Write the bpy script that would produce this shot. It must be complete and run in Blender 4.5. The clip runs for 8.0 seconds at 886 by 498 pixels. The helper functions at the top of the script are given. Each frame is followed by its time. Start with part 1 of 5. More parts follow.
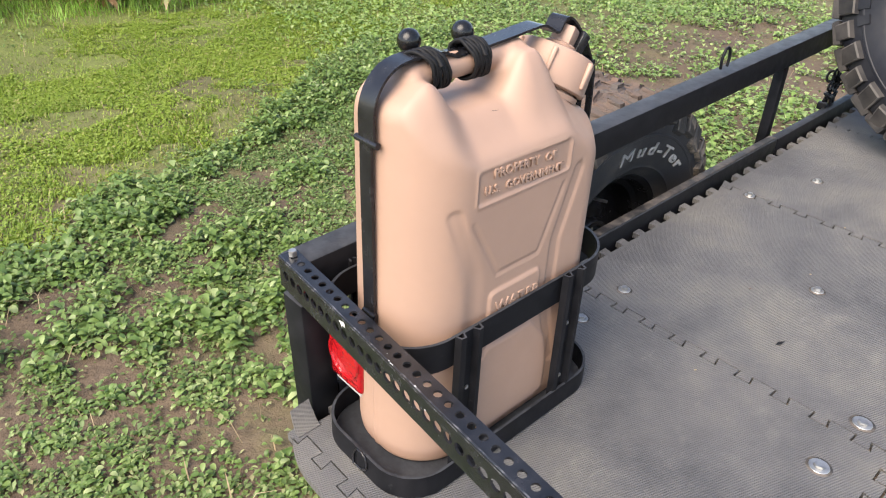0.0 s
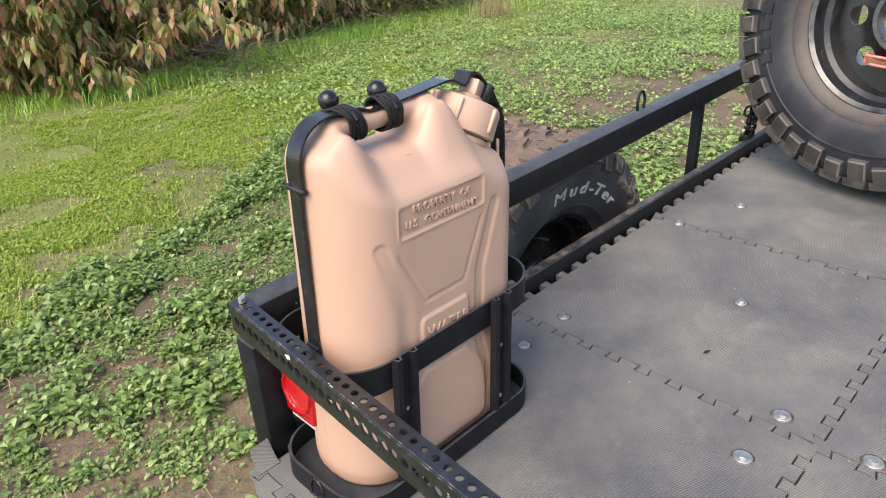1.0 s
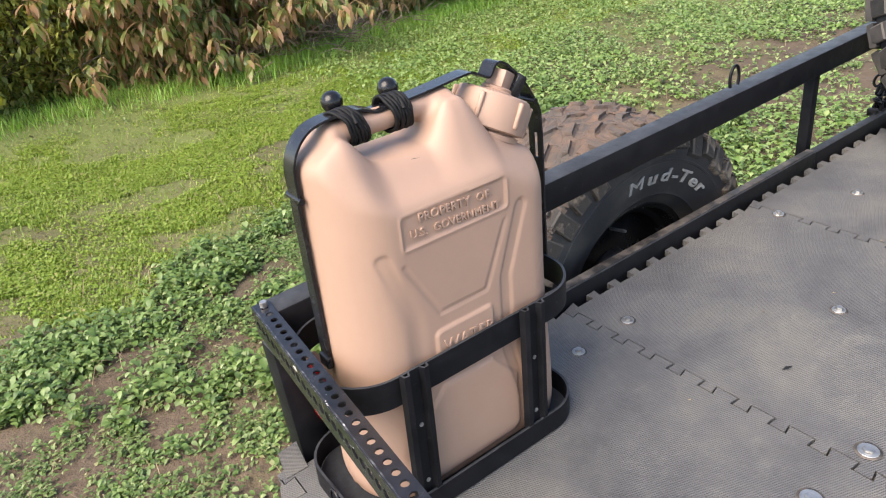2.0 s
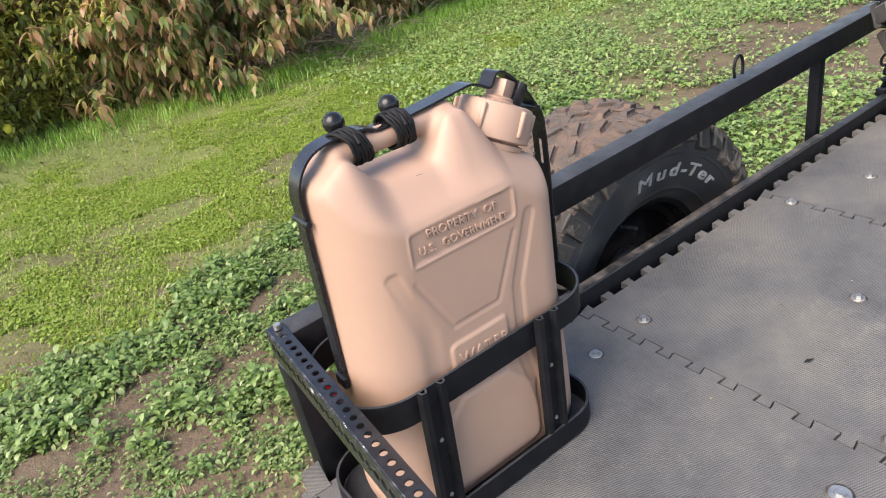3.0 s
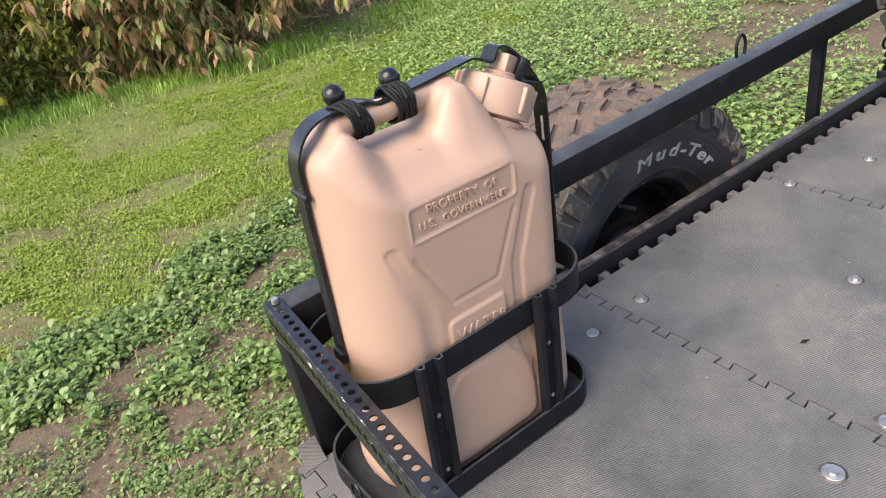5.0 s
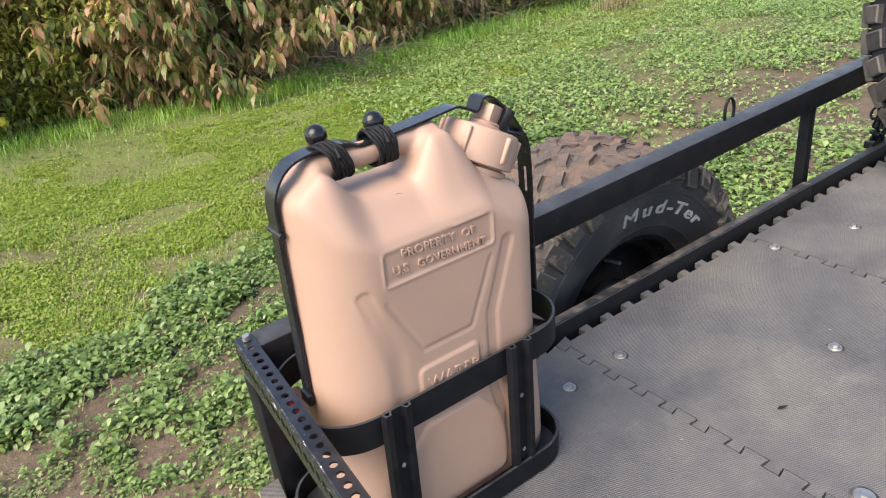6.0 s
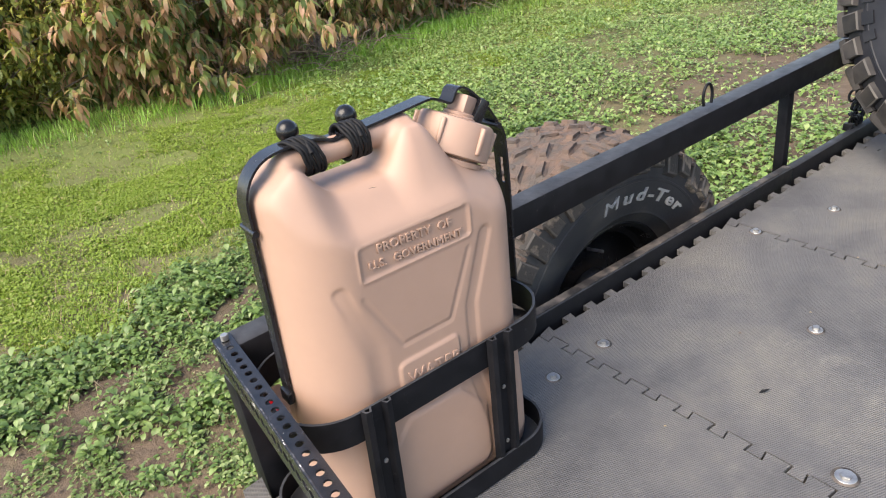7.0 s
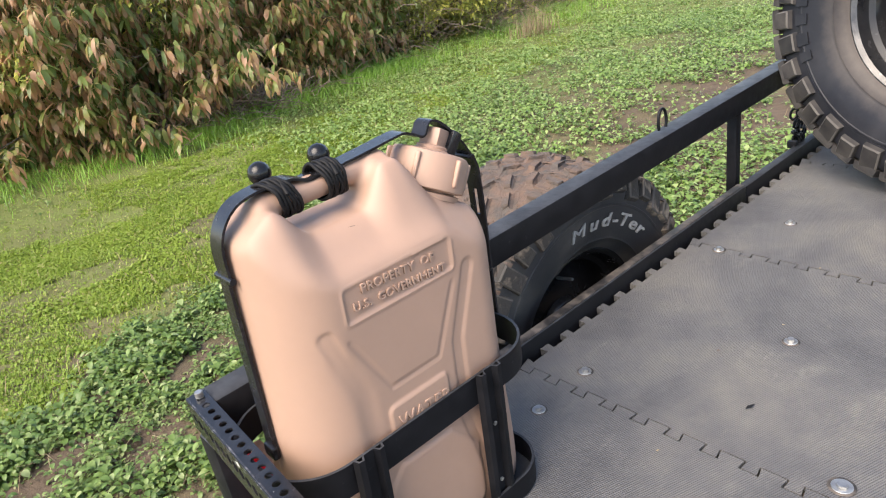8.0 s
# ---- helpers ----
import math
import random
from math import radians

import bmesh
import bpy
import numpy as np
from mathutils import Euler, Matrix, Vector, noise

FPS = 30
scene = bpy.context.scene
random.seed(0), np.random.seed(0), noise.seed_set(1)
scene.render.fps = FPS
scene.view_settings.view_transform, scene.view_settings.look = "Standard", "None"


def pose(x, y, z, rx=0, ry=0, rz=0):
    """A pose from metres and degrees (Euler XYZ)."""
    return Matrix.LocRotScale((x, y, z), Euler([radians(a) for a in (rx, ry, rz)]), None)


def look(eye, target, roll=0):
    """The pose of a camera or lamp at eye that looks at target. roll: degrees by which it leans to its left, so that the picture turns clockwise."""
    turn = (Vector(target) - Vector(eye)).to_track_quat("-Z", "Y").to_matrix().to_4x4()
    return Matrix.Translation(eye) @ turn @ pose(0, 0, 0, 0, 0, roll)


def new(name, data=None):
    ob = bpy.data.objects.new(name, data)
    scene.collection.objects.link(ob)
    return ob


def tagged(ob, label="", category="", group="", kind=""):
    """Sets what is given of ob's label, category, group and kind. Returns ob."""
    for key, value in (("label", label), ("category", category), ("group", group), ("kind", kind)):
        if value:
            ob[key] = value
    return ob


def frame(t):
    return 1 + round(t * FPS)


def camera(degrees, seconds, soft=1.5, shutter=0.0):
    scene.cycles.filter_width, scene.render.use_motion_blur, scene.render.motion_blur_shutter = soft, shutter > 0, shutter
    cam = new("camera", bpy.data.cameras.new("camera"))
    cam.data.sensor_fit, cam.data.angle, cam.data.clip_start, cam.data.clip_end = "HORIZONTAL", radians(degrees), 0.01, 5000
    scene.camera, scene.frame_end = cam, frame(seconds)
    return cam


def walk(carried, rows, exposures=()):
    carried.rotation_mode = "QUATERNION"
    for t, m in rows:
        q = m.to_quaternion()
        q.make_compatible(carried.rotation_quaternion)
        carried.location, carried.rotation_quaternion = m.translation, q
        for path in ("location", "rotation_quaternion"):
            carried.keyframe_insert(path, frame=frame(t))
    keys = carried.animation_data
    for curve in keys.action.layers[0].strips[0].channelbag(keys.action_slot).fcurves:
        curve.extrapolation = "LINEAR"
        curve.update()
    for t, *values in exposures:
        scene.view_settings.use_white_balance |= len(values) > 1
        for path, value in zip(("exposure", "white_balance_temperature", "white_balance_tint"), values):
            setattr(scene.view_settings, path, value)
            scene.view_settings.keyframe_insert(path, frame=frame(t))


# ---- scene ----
cam = camera(65.4, 8.0, 1.1)
PATH = [
    (0, (0.716, -0.38, 0.773), (-0.532, 0.76, -0.296), 1.0),
    (0.5, (0.792, -0.442, 0.787), (-0.446, 0.856, -0.098), -1.8),
    (1, (0.838, -0.404, 0.783), (-0.433, 0.845, -0.125), -2.7),
    (1.5, (0.869, -0.275, 0.782), (-0.608, 0.689, -0.16), -6.5),
    (1.7, (0.875, -0.251, 0.78), (-0.609, 0.699, -0.167), -7.1),
    (3, (0.868, -0.225, 0.796), (-0.639, 0.69, -0.148), -11.7),
    (3.5, (0.863, -0.229, 0.791), (-0.64, 0.678, -0.167), -11.4),
    (4, (0.861, -0.227, 0.791), (-0.632, 0.674, -0.189), -11.3),
    (5.3, (0.864, -0.23, 0.79), (-0.607, 0.677, -0.216), -10.4),
    (5.5, (0.865, -0.226, 0.789), (-0.626, 0.731, -0.138), -7.5),
    (6, (0.871, -0.206, 0.787), (-0.64, 0.757, -0.103), -7.3),
    (6.5, (0.88, -0.192, 0.784), (-0.615, 0.788, -0.114), -8.8),
    (7, (0.875, -0.19, 0.783), (-0.61, 0.79, -0.13), -8.4),
    (7.5, (0.875, -0.194, 0.783), (-0.583, 0.796, -0.162), -8.7),
    (7.9, (0.842, -0.208, 0.776), (-0.603, 0.823, -0.144), -10.4),
    (8, (0.836, -0.21, 0.773), (-0.591, 0.92, -0.057), -10.0),
]
walk(cam, [(t, look(eye, target, roll)) for t, eye, target, roll in PATH], [(0.0, 1.40, 7100, 14), (8.0, 1.40, 7100, 14)])

# ---- light ----
world = bpy.data.worlds.new("world")
scene.world = world
world.use_nodes = True
wnt = world.node_tree
sky = wnt.nodes.new("ShaderNodeTexSky")
sky.sky_type, sky.sun_disc = "NISHITA", False
SUN_FROM = Vector((0.10, -0.78, 0.95)).normalized()
sky.sun_elevation = math.asin(SUN_FROM.z)
sky.sun_rotation = math.atan2(SUN_FROM.x, SUN_FROM.y)
wnt.links.new(sky.outputs[0], wnt.nodes["Background"].inputs[0])
wnt.nodes["Background"].inputs[1].default_value = 0.165
sun = new("sun", bpy.data.lights.new("sun", "SUN"))
sun.data.energy, sun.data.angle, sun.data.color = 3.0, radians(52), (1.0, 0.93, 0.82)
sun.matrix_world = look(SUN_FROM * 20, (0, 0, 0))

# ---- materials ----
def mat(name, col, rough=0.6, metal=0.0):
    m = bpy.data.materials.new(name)
    m.use_nodes = True
    b = m.node_tree.nodes["Principled BSDF"]
    b.inputs["Base Color"].default_value = (*col, 1)
    b.inputs["Roughness"].default_value = rough
    b.inputs["Metallic"].default_value = metal
    return m


def nodes(m):
    t = m.node_tree
    return t, t.nodes["Principled BSDF"], t.nodes.new, t.links.new


def noise_tex(t, scale, detail=4.0, rough=0.6, coord="Object", squash=None):
    c = t.nodes.new("ShaderNodeTexCoord")
    n = t.nodes.new("ShaderNodeTexNoise")
    n.inputs["Scale"].default_value = scale
    n.inputs["Detail"].default_value = detail
    n.inputs["Roughness"].default_value = rough
    if squash:
        mp = t.nodes.new("ShaderNodeMapping")
        mp.inputs["Scale"].default_value = squash
        t.links.new(c.outputs[coord], mp.inputs[0])
        t.links.new(mp.outputs[0], n.inputs["Vector"])
    else:
        t.links.new(c.outputs[coord], n.inputs["Vector"])
    return n


def ramp(t, src, stops):
    r = t.nodes.new("ShaderNodeValToRGB")
    e = r.color_ramp.elements
    while len(e) < len(stops):
        e.new(0.5)
    for k, (p, c) in enumerate(stops):
        e[k].position, e[k].color = p, (*c, 1) if len(c) == 3 else c
    t.links.new(src, r.inputs[0])
    return r


def mix(t, fac, a, b, mode="MIX"):
    n = t.nodes.new("ShaderNodeMix")
    n.data_type, n.blend_type = "RGBA", mode
    for sock, v in ((n.inputs[0], fac), (n.inputs[6], a), (n.inputs[7], b)):
        if isinstance(v, (int, float)):
            sock.default_value = v
        elif isinstance(v, tuple):
            sock.default_value = (*v, 1)
        else:
            t.links.new(v, sock)
    return n.outputs[2]


def bump(t, b, height, strength=0.3, dist=0.002, prev=None):
    n = t.nodes.new("ShaderNodeBump")
    n.inputs["Strength"].default_value, n.inputs["Distance"].default_value = strength, dist
    t.links.new(height, n.inputs["Height"])
    if prev:
        t.links.new(prev, n.inputs["Normal"])
    t.links.new(n.outputs[0], b.inputs["Normal"])
    return n.outputs[0]


def speckled(name, col, col2, rough, scale=30, fine=400, strength=0.15, dist=0.0006, metal=0.0, lo=0.35, hi=0.7):
    m = mat(name, col, rough, metal)
    t, b, nn, ln = nodes(m)
    big, small = noise_tex(t, scale), noise_tex(t, fine, 2.0)
    r = ramp(t, big.outputs[0], [(lo, col), (hi, col2)])
    ln(r.outputs[0], b.inputs["Base Color"])
    rr = ramp(t, big.outputs[0], [(0.3, (rough * 0.85,) * 3), (0.75, (min(1, rough * 1.25),) * 3)])
    ln(rr.outputs[0], b.inputs["Roughness"])
    bump(t, b, small.outputs[0], strength, dist)
    return m


TAN = speckled("tan_plastic", (0.346, 0.222, 0.162), (0.323, 0.207, 0.150), 0.55, 9, 700, 0.22, 0.0004)
BLACK = speckled("black_paint", (0.004, 0.0045, 0.006), (0.010, 0.010, 0.012), 0.50, 35, 260, 0.12, 0.0006)
STRAP_BLACK = speckled("black_strap_steel", (0.008, 0.008, 0.010), (0.016, 0.016, 0.018), 0.24, 50, 300, 0.1, 0.0004)
CORD = speckled("black_cord", (0.006, 0.006, 0.007), (0.013, 0.013, 0.013), 0.6, 90, 900, 0.5, 0.0006)
BALL = speckled("black_ball_plastic", (0.006, 0.006, 0.007), (0.010, 0.010, 0.010), 0.24, 60, 500, 0.08, 0.0003)
RUBBER = speckled("tyre_rubber", (0.032, 0.032, 0.034), (0.085, 0.078, 0.070), 0.62, 9, 160, 0.35, 0.0012, lo=0.42, hi=0.75)
SPARE_RUBBER = speckled("spare_tyre_rubber", (0.011, 0.012, 0.016), (0.034, 0.034, 0.037), 0.46, 6, 160, 0.25, 0.001, lo=0.42, hi=0.8)
t, b, nn, ln = nodes(SPARE_RUBBER)
cc, sx = nn("ShaderNodeTexCoord"), nn("ShaderNodeSeparateXYZ")
ln(cc.outputs["Object"], sx.inputs[0])
comb, leng = nn("ShaderNodeCombineXYZ"), nn("ShaderNodeVectorMath")
leng.operation = "LENGTH"
ln(sx.outputs[1], comb.inputs[1])
ln(sx.outputs[2], comb.inputs[2])
ln(comb.outputs[0], leng.inputs[0])
wob = noise_tex(t, 9, 5, 0.65)
am = nn("ShaderNodeMath")
am.operation = "MULTIPLY_ADD"
ln(wob.outputs[0], am.inputs[0])
am.inputs[1].default_value = 0.09
ln(leng.outputs["Value"], am.inputs[2])
dust_r = ramp(t, am.outputs[0], [(0.290, (0.75, 0.75, 0.75)), (0.345, (0, 0, 0))])
old = b.inputs["Base Color"].links[0].from_socket
ln(mix(t, dust_r.outputs[0], old, (0.085, 0.072, 0.062)), b.inputs["Base Color"])
LUG = speckled("dusty_lug", (0.018, 0.018, 0.019), (0.055, 0.050, 0.046), 0.7, 14, 200, 0.4, 0.001)
PALE_MUD = speckled("pale_caked_mud", (0.040, 0.036, 0.032), (0.23, 0.185, 0.14), 0.95, 22, 120, 0.8, 0.003, lo=0.50, hi=0.64)
LUG_EDGE = speckled("dusty_lug_edge", (0.050, 0.046, 0.042), (0.10, 0.091, 0.080), 0.8, 20, 200, 0.4, 0.001)
MUD = speckled("dried_mud_tread", (0.066, 0.054, 0.046), (0.122, 0.078, 0.056), 0.95, 16, 90, 1.0, 0.005, lo=0.40, hi=0.66)
t, b, nn, ln = nodes(MUD)
crack, cc = nn("ShaderNodeTexVoronoi"), nn("ShaderNodeTexCoord")
crack.feature = "DISTANCE_TO_EDGE"
crack.inputs["Scale"].default_value = 26
ln(cc.outputs["Object"], crack.inputs["Vector"])
cr = ramp(t, crack.outputs["Distance"], [(0.0, (0, 0, 0)), (0.09, (1, 1, 1))])
bump(t, b, cr.outputs[0], 0.5, 0.003, bump(t, b, noise_tex(t, 45, 5).outputs[0], 0.9, 0.006))
for m_ in (MUD, LUG, LUG_EDGE, PALE_MUD):
    t, b, nn, ln = nodes(m_)
    info, far_off = nn("ShaderNodeObjectInfo"), nn("ShaderNodeVectorMath")
    far_off.operation = "MULTIPLY"
    ln(info.outputs["Random"], far_off.inputs[0])
    far_off.inputs[1].default_value = (31, 17, 53)
    for tex in [q for q in t.nodes if q.type in ("TEX_NOISE", "TEX_VORONOI")]:
        src, add = tex.inputs["Vector"].links[0].from_socket, nn("ShaderNodeVectorMath")
        ln(src, add.inputs[0])
        ln(far_off.outputs[0], add.inputs[1])
        ln(add.outputs[0], tex.inputs["Vector"])
STEEL = speckled("galvanised_steel", (0.30, 0.30, 0.295), (0.50, 0.50, 0.485), 0.42, 60, 500, 0.15, 0.0004, metal=0.85)
RIM = speckled("black_rim_steel", (0.007, 0.0075, 0.009), (0.016, 0.016, 0.017), 0.24, 18, 300, 0.08, 0.0005)
RIM_EDGE = speckled("polished_rim_edge", (0.030, 0.031, 0.034), (0.090, 0.089, 0.088), 0.24, 25, 300, 0.1, 0.0004, metal=0.45)
RUST = speckled("rusty_steel", (0.10, 0.045, 0.022), (0.20, 0.10, 0.05), 0.85, 40, 300, 0.6, 0.001)
WORN = speckled("worn_black_steel", (0.022, 0.020, 0.019), (0.15, 0.125, 0.105), 0.6, 26, 220, 0.5, 0.0012, lo=0.4, hi=0.72)
PLY = speckled("weathered_plywood", (0.10, 0.075, 0.055), (0.16, 0.12, 0.09), 0.85, 12, 150, 0.4, 0.001)
WHITE_LETTER = speckled("dusty_white_letter", (0.22, 0.215, 0.205), (0.38, 0.37, 0.35), 0.7, 60, 400, 0.3, 0.0006)
RED_STRAP = speckled("red_webbing", (0.62, 0.10, 0.10), (0.75, 0.2, 0.18), 0.6, 60, 600, 0.4, 0.0006)
GASKET = speckled("dusty_lamp_housing", (0.16, 0.085, 0.060), (0.24, 0.15, 0.11), 0.7, 30, 300, 0.3, 0.0006)
CLEAR = speckled("clear_lamp_plastic", (0.30, 0.29, 0.28), (0.42, 0.41, 0.40), 0.3, 60, 400, 0.1, 0.0003)
RED_LENS = mat("red_tail_lens", (0.36, 0.006, 0.010), 0.22)
t, b, nn, ln = nodes(RED_LENS)
vv = nn("ShaderNodeTexVoronoi")
vv.inputs["Scale"].default_value = 190
cc = nn("ShaderNodeTexCoord")
ln(cc.outputs["Object"], vv.inputs["Vector"])
bump(t, b, vv.outputs["Distance"], 0.7, 0.002)
b.inputs["Coat Weight"].default_value = 0.5
BARE_METAL = mat("bare_pale_chip", (0.55, 0.54, 0.52), 0.35)
YELLOW = speckled("lemon_skin", (0.62, 0.50, 0.03), (0.52, 0.48, 0.05), 0.45, 20, 300, 0.2, 0.001)
BARK = speckled("dark_bark", (0.075, 0.055, 0.042), (0.14, 0.11, 0.085), 0.9, 12, 80, 0.7, 0.004)
TWIG = speckled("dry_twig", (0.17, 0.12, 0.09), (0.27, 0.20, 0.15), 0.9, 12, 100, 0.4, 0.002)

for m_, shine in ((BLACK, 0.20), (WORN, 0.3), (STRAP_BLACK, 0.36), (RIM, 0.3), (SPARE_RUBBER, 0.22), (LUG, 0.2), (RUBBER, 0.3), (RIM_EDGE, 0.4), (CORD, 0.2), (BALL, 0.35)):
    m_.node_tree.nodes["Principled BSDF"].inputs["Specular IOR Level"].default_value = shine

for m_, amount in ((BLACK, 0.09), (WORN, 0.24)):
    t, b, nn, ln = nodes(m_)
    wear = ramp(t, noise_tex(t, 85, 6, 0.75).outputs[0], [(0.62, (0, 0, 0)), (0.74, (1, 1, 1))])
    cloud = ramp(t, noise_tex(t, 7, 5, 0.6).outputs[0], [(0.42, (0, 0, 0)), (0.66, (0.75, 0.75, 0.75))])
    both_ = nn("ShaderNodeMath")
    both_.operation = "MULTIPLY"
    ln(wear.outputs[0], both_.inputs[0])
    ln(cloud.outputs[0], both_.inputs[1])
    old = b.inputs["Base Color"].links[0].from_socket
    ln(mix(t, both_.outputs[0], old, (amount, amount, amount * 1.02)), b.inputs["Base Color"])

# sky light on tops of the painted steel, coloured in as thin grey dust
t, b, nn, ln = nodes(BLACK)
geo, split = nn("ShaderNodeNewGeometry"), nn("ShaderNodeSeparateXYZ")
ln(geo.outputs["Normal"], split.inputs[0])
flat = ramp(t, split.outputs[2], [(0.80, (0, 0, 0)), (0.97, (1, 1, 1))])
sky_mottle = ramp(t, noise_tex(t, 24, 6, 0.7).outputs[0], [(0.30, (0.25, 0.25, 0.25)), (0.70, (1, 1, 1))])
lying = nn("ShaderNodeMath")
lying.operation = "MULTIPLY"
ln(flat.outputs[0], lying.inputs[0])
ln(sky_mottle.outputs[0], lying.inputs[1])
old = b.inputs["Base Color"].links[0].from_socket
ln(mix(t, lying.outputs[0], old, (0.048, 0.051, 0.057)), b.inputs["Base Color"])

# foam mat: fine ribs, dust clouds and scuffs
FOAM = mat("ribbed_foam", (0.12, 0.12, 0.125), 0.72)
t, b, nn, ln = nodes(FOAM)
cl = noise_tex(t, 3.0, 9, 0.68)
sc = noise_tex(t, 8, 10, 0.78, squash=(1.7, 0.8, 1))
base = ramp(t, cl.outputs[0], [(0.36, (0.066, 0.066, 0.069)), (0.50, (0.098, 0.096, 0.095)), (0.64, (0.138, 0.131, 0.117))])
scuff = ramp(t, sc.outputs[0], [(0.55, (0, 0, 0)), (0.80, (1, 1, 1))])
sm = nn("ShaderNodeMath")
sm.operation = "MULTIPLY"
ln(scuff.outputs[0], sm.inputs[0])
sm.inputs[1].default_value = 0.55
scr = noise_tex(t, 16, 8, 0.8, squash=(2.4, 0.45, 1))
scr_r = ramp(t, scr.outputs[0], [(0.60, (0, 0, 0)), (0.70, (1, 1, 1))])
scm = nn("ShaderNodeMath")
scm.operation = "MULTIPLY"
ln(scr_r.outputs[0], scm.inputs[0])
scm.inputs[1].default_value = 0.42
smudge = noise_tex(t, 5.5, 7, 0.7)
smr = ramp(t, smudge.outputs[0], [(0.32, (0.76, 0.76, 0.77)), (0.46, (1, 1, 1))])
stained = mix(t, 0.8, base.outputs[0], smr.outputs[0], "MULTIPLY")
dusty = mix(t, sm.outputs[0], stained, (0.205, 0.195, 0.172))
foam_col = mix(t, scm.outputs[0], dusty, (0.26, 0.242, 0.208))
cc = nn("ShaderNodeTexCoord")
ribs = []
for turn, size in ((0.35, 95.0), (1.92, 95.0)):
    mp, wv = nn("ShaderNodeMapping"), nn("ShaderNodeTexWave")
    mp.inputs["Rotation"].default_value = (0, 0, turn)
    wv.inputs["Scale"].default_value = size * 0.92
    ln(cc.outputs["Object"], mp.inputs[0])
    ln(mp.outputs[0], wv.inputs[0])
    ribs.append(wv.outputs[1])
mm = nn("ShaderNodeMath")
mm.operation = "MAXIMUM"
ln(ribs[0], mm.inputs[0])
m2 = nn("ShaderNodeMath")
m2.operation = "MULTIPLY"
ln(ribs[1], m2.inputs[0])
m2.inputs[1].default_value = 0.6
ln(m2.outputs[0], mm.inputs[1])
# Grooves between the ribs get their shade multiplied into the base colour.
rib_shade = ramp(t, mm.outputs[0], [(0.15, (0.70, 0.70, 0.71)), (0.75, (1.10, 1.10, 1.10))])
ln(mix(t, 1.0, foam_col, rib_shade.outputs[0], "MULTIPLY"), b.inputs["Base Color"])
nb = bump(t, b, mm.outputs[0], 0.8, 0.0014)
bump(t, b, noise_tex(t, 60, 4).outputs[0], 0.15, 0.0012, nb)
b.inputs["Specular IOR Level"].default_value = 0.45


def leaf_mat(name, stops, rough=0.55, tip=None, sub=0.25):
    m = mat(name, stops[0][1], rough)
    t, b, nn, ln = nodes(m)
    g = nn("ShaderNodeNewGeometry")
    r = ramp(t, g.outputs["Random Per Island"], stops)
    col = r.outputs[0]
    big = noise_tex(t, 0.9, 3)
    col = mix(t, 0.5, col, ramp(t, big.outputs[0], [(0.3, (0.78, 0.85, 0.72)), (0.7, (1.12, 1.06, 0.95))]).outputs[0], "MULTIPLY")
    if tip:
        uv = nn("ShaderNodeUVMap")
        sp = nn("ShaderNodeSeparateXYZ")
        ln(uv.outputs[0], sp.inputs[0])
        ad = nn("ShaderNodeMath")
        ad.operation = "MULTIPLY_ADD"
        ln(g.outputs["Random Per Island"], ad.inputs[0])
        ad.inputs[1].default_value = 0.9
        ln(sp.outputs[1], ad.inputs[2])
        rr = ramp(t, ad.outputs[0], [(0.80, (0, 0, 0)), (1.0, (1, 1, 1))])
        rr.color_ramp.elements[0].position, rr.color_ramp.elements[1].position = 0.72, 0.98
        hv = nn("ShaderNodeMath")
        hv.operation = "DIVIDE"
        ln(ad.outputs[0], hv.inputs[0])
        hv.inputs[1].default_value = 1.9
        rr = ramp(t, hv.outputs[0], [(0.52, (0, 0, 0)), (0.70, (1, 1, 1))])
        col = mix(t, rr.outputs[0], col, tip)
    ln(col, b.inputs["Base Color"])
    b.inputs["Subsurface Weight"].default_value = 0.0
    b.inputs["Transmission Weight"].default_value = 0.0
    out = t.nodes["Material Output"]
    tr, ms = nn("ShaderNodeBsdfTranslucent"), nn("ShaderNodeMixShader")
    ln(col, tr.inputs[0])
    ms.inputs[0].default_value = sub
    ln(b.outputs[0], ms.inputs[1])
    ln(tr.outputs[0], ms.inputs[2])
    ln(ms.outputs[0], out.inputs[0])
    return m


WEED = leaf_mat("weed_leaf", [(0.0, (0.065, 0.120, 0.026)), (0.5, (0.118, 0.195, 0.046)), (0.85, (0.185, 0.265, 0.080)), (1.0, (0.30, 0.36, 0.17))], 0.46, sub=0.28)
SEEDLING = leaf_mat("seedling_leaf", [(0.0, (0.065, 0.110, 0.027)), (0.5, (0.115, 0.175, 0.048)), (0.85, (0.19, 0.25, 0.095)), (1.0, (0.27, 0.26, 0.13))], 0.55, sub=0.3)
COVER = leaf_mat("cover_leaf", [(0.0, (0.115, 0.20, 0.045)), (0.5, (0.185, 0.29, 0.072)), (1.0, (0.31, 0.39, 0.16))], 0.5, sub=0.3)
GRASS = leaf_mat("grass_blade", [(0.0, (0.115, 0.190, 0.020)), (0.6, (0.190, 0.290, 0.028)), (0.9, (0.265, 0.335, 0.048)), (1.0, (0.33, 0.28, 0.12))], 0.55, sub=0.35)
LAWN = leaf_mat("lawn_weed_leaf", [(0.0, (0.14, 0.215, 0.022)), (0.6, (0.215, 0.305, 0.036)), (0.9, (0.26, 0.35, 0.07)), (1.0, (0.34, 0.30, 0.13))], 0.55, sub=0.35)
TALL = leaf_mat("tall_grass_blade", [(0.0, (0.15, 0.31, 0.035)), (0.7, (0.23, 0.43, 0.06)), (1.0, (0.37, 0.45, 0.13))], 0.5, sub=0.35)
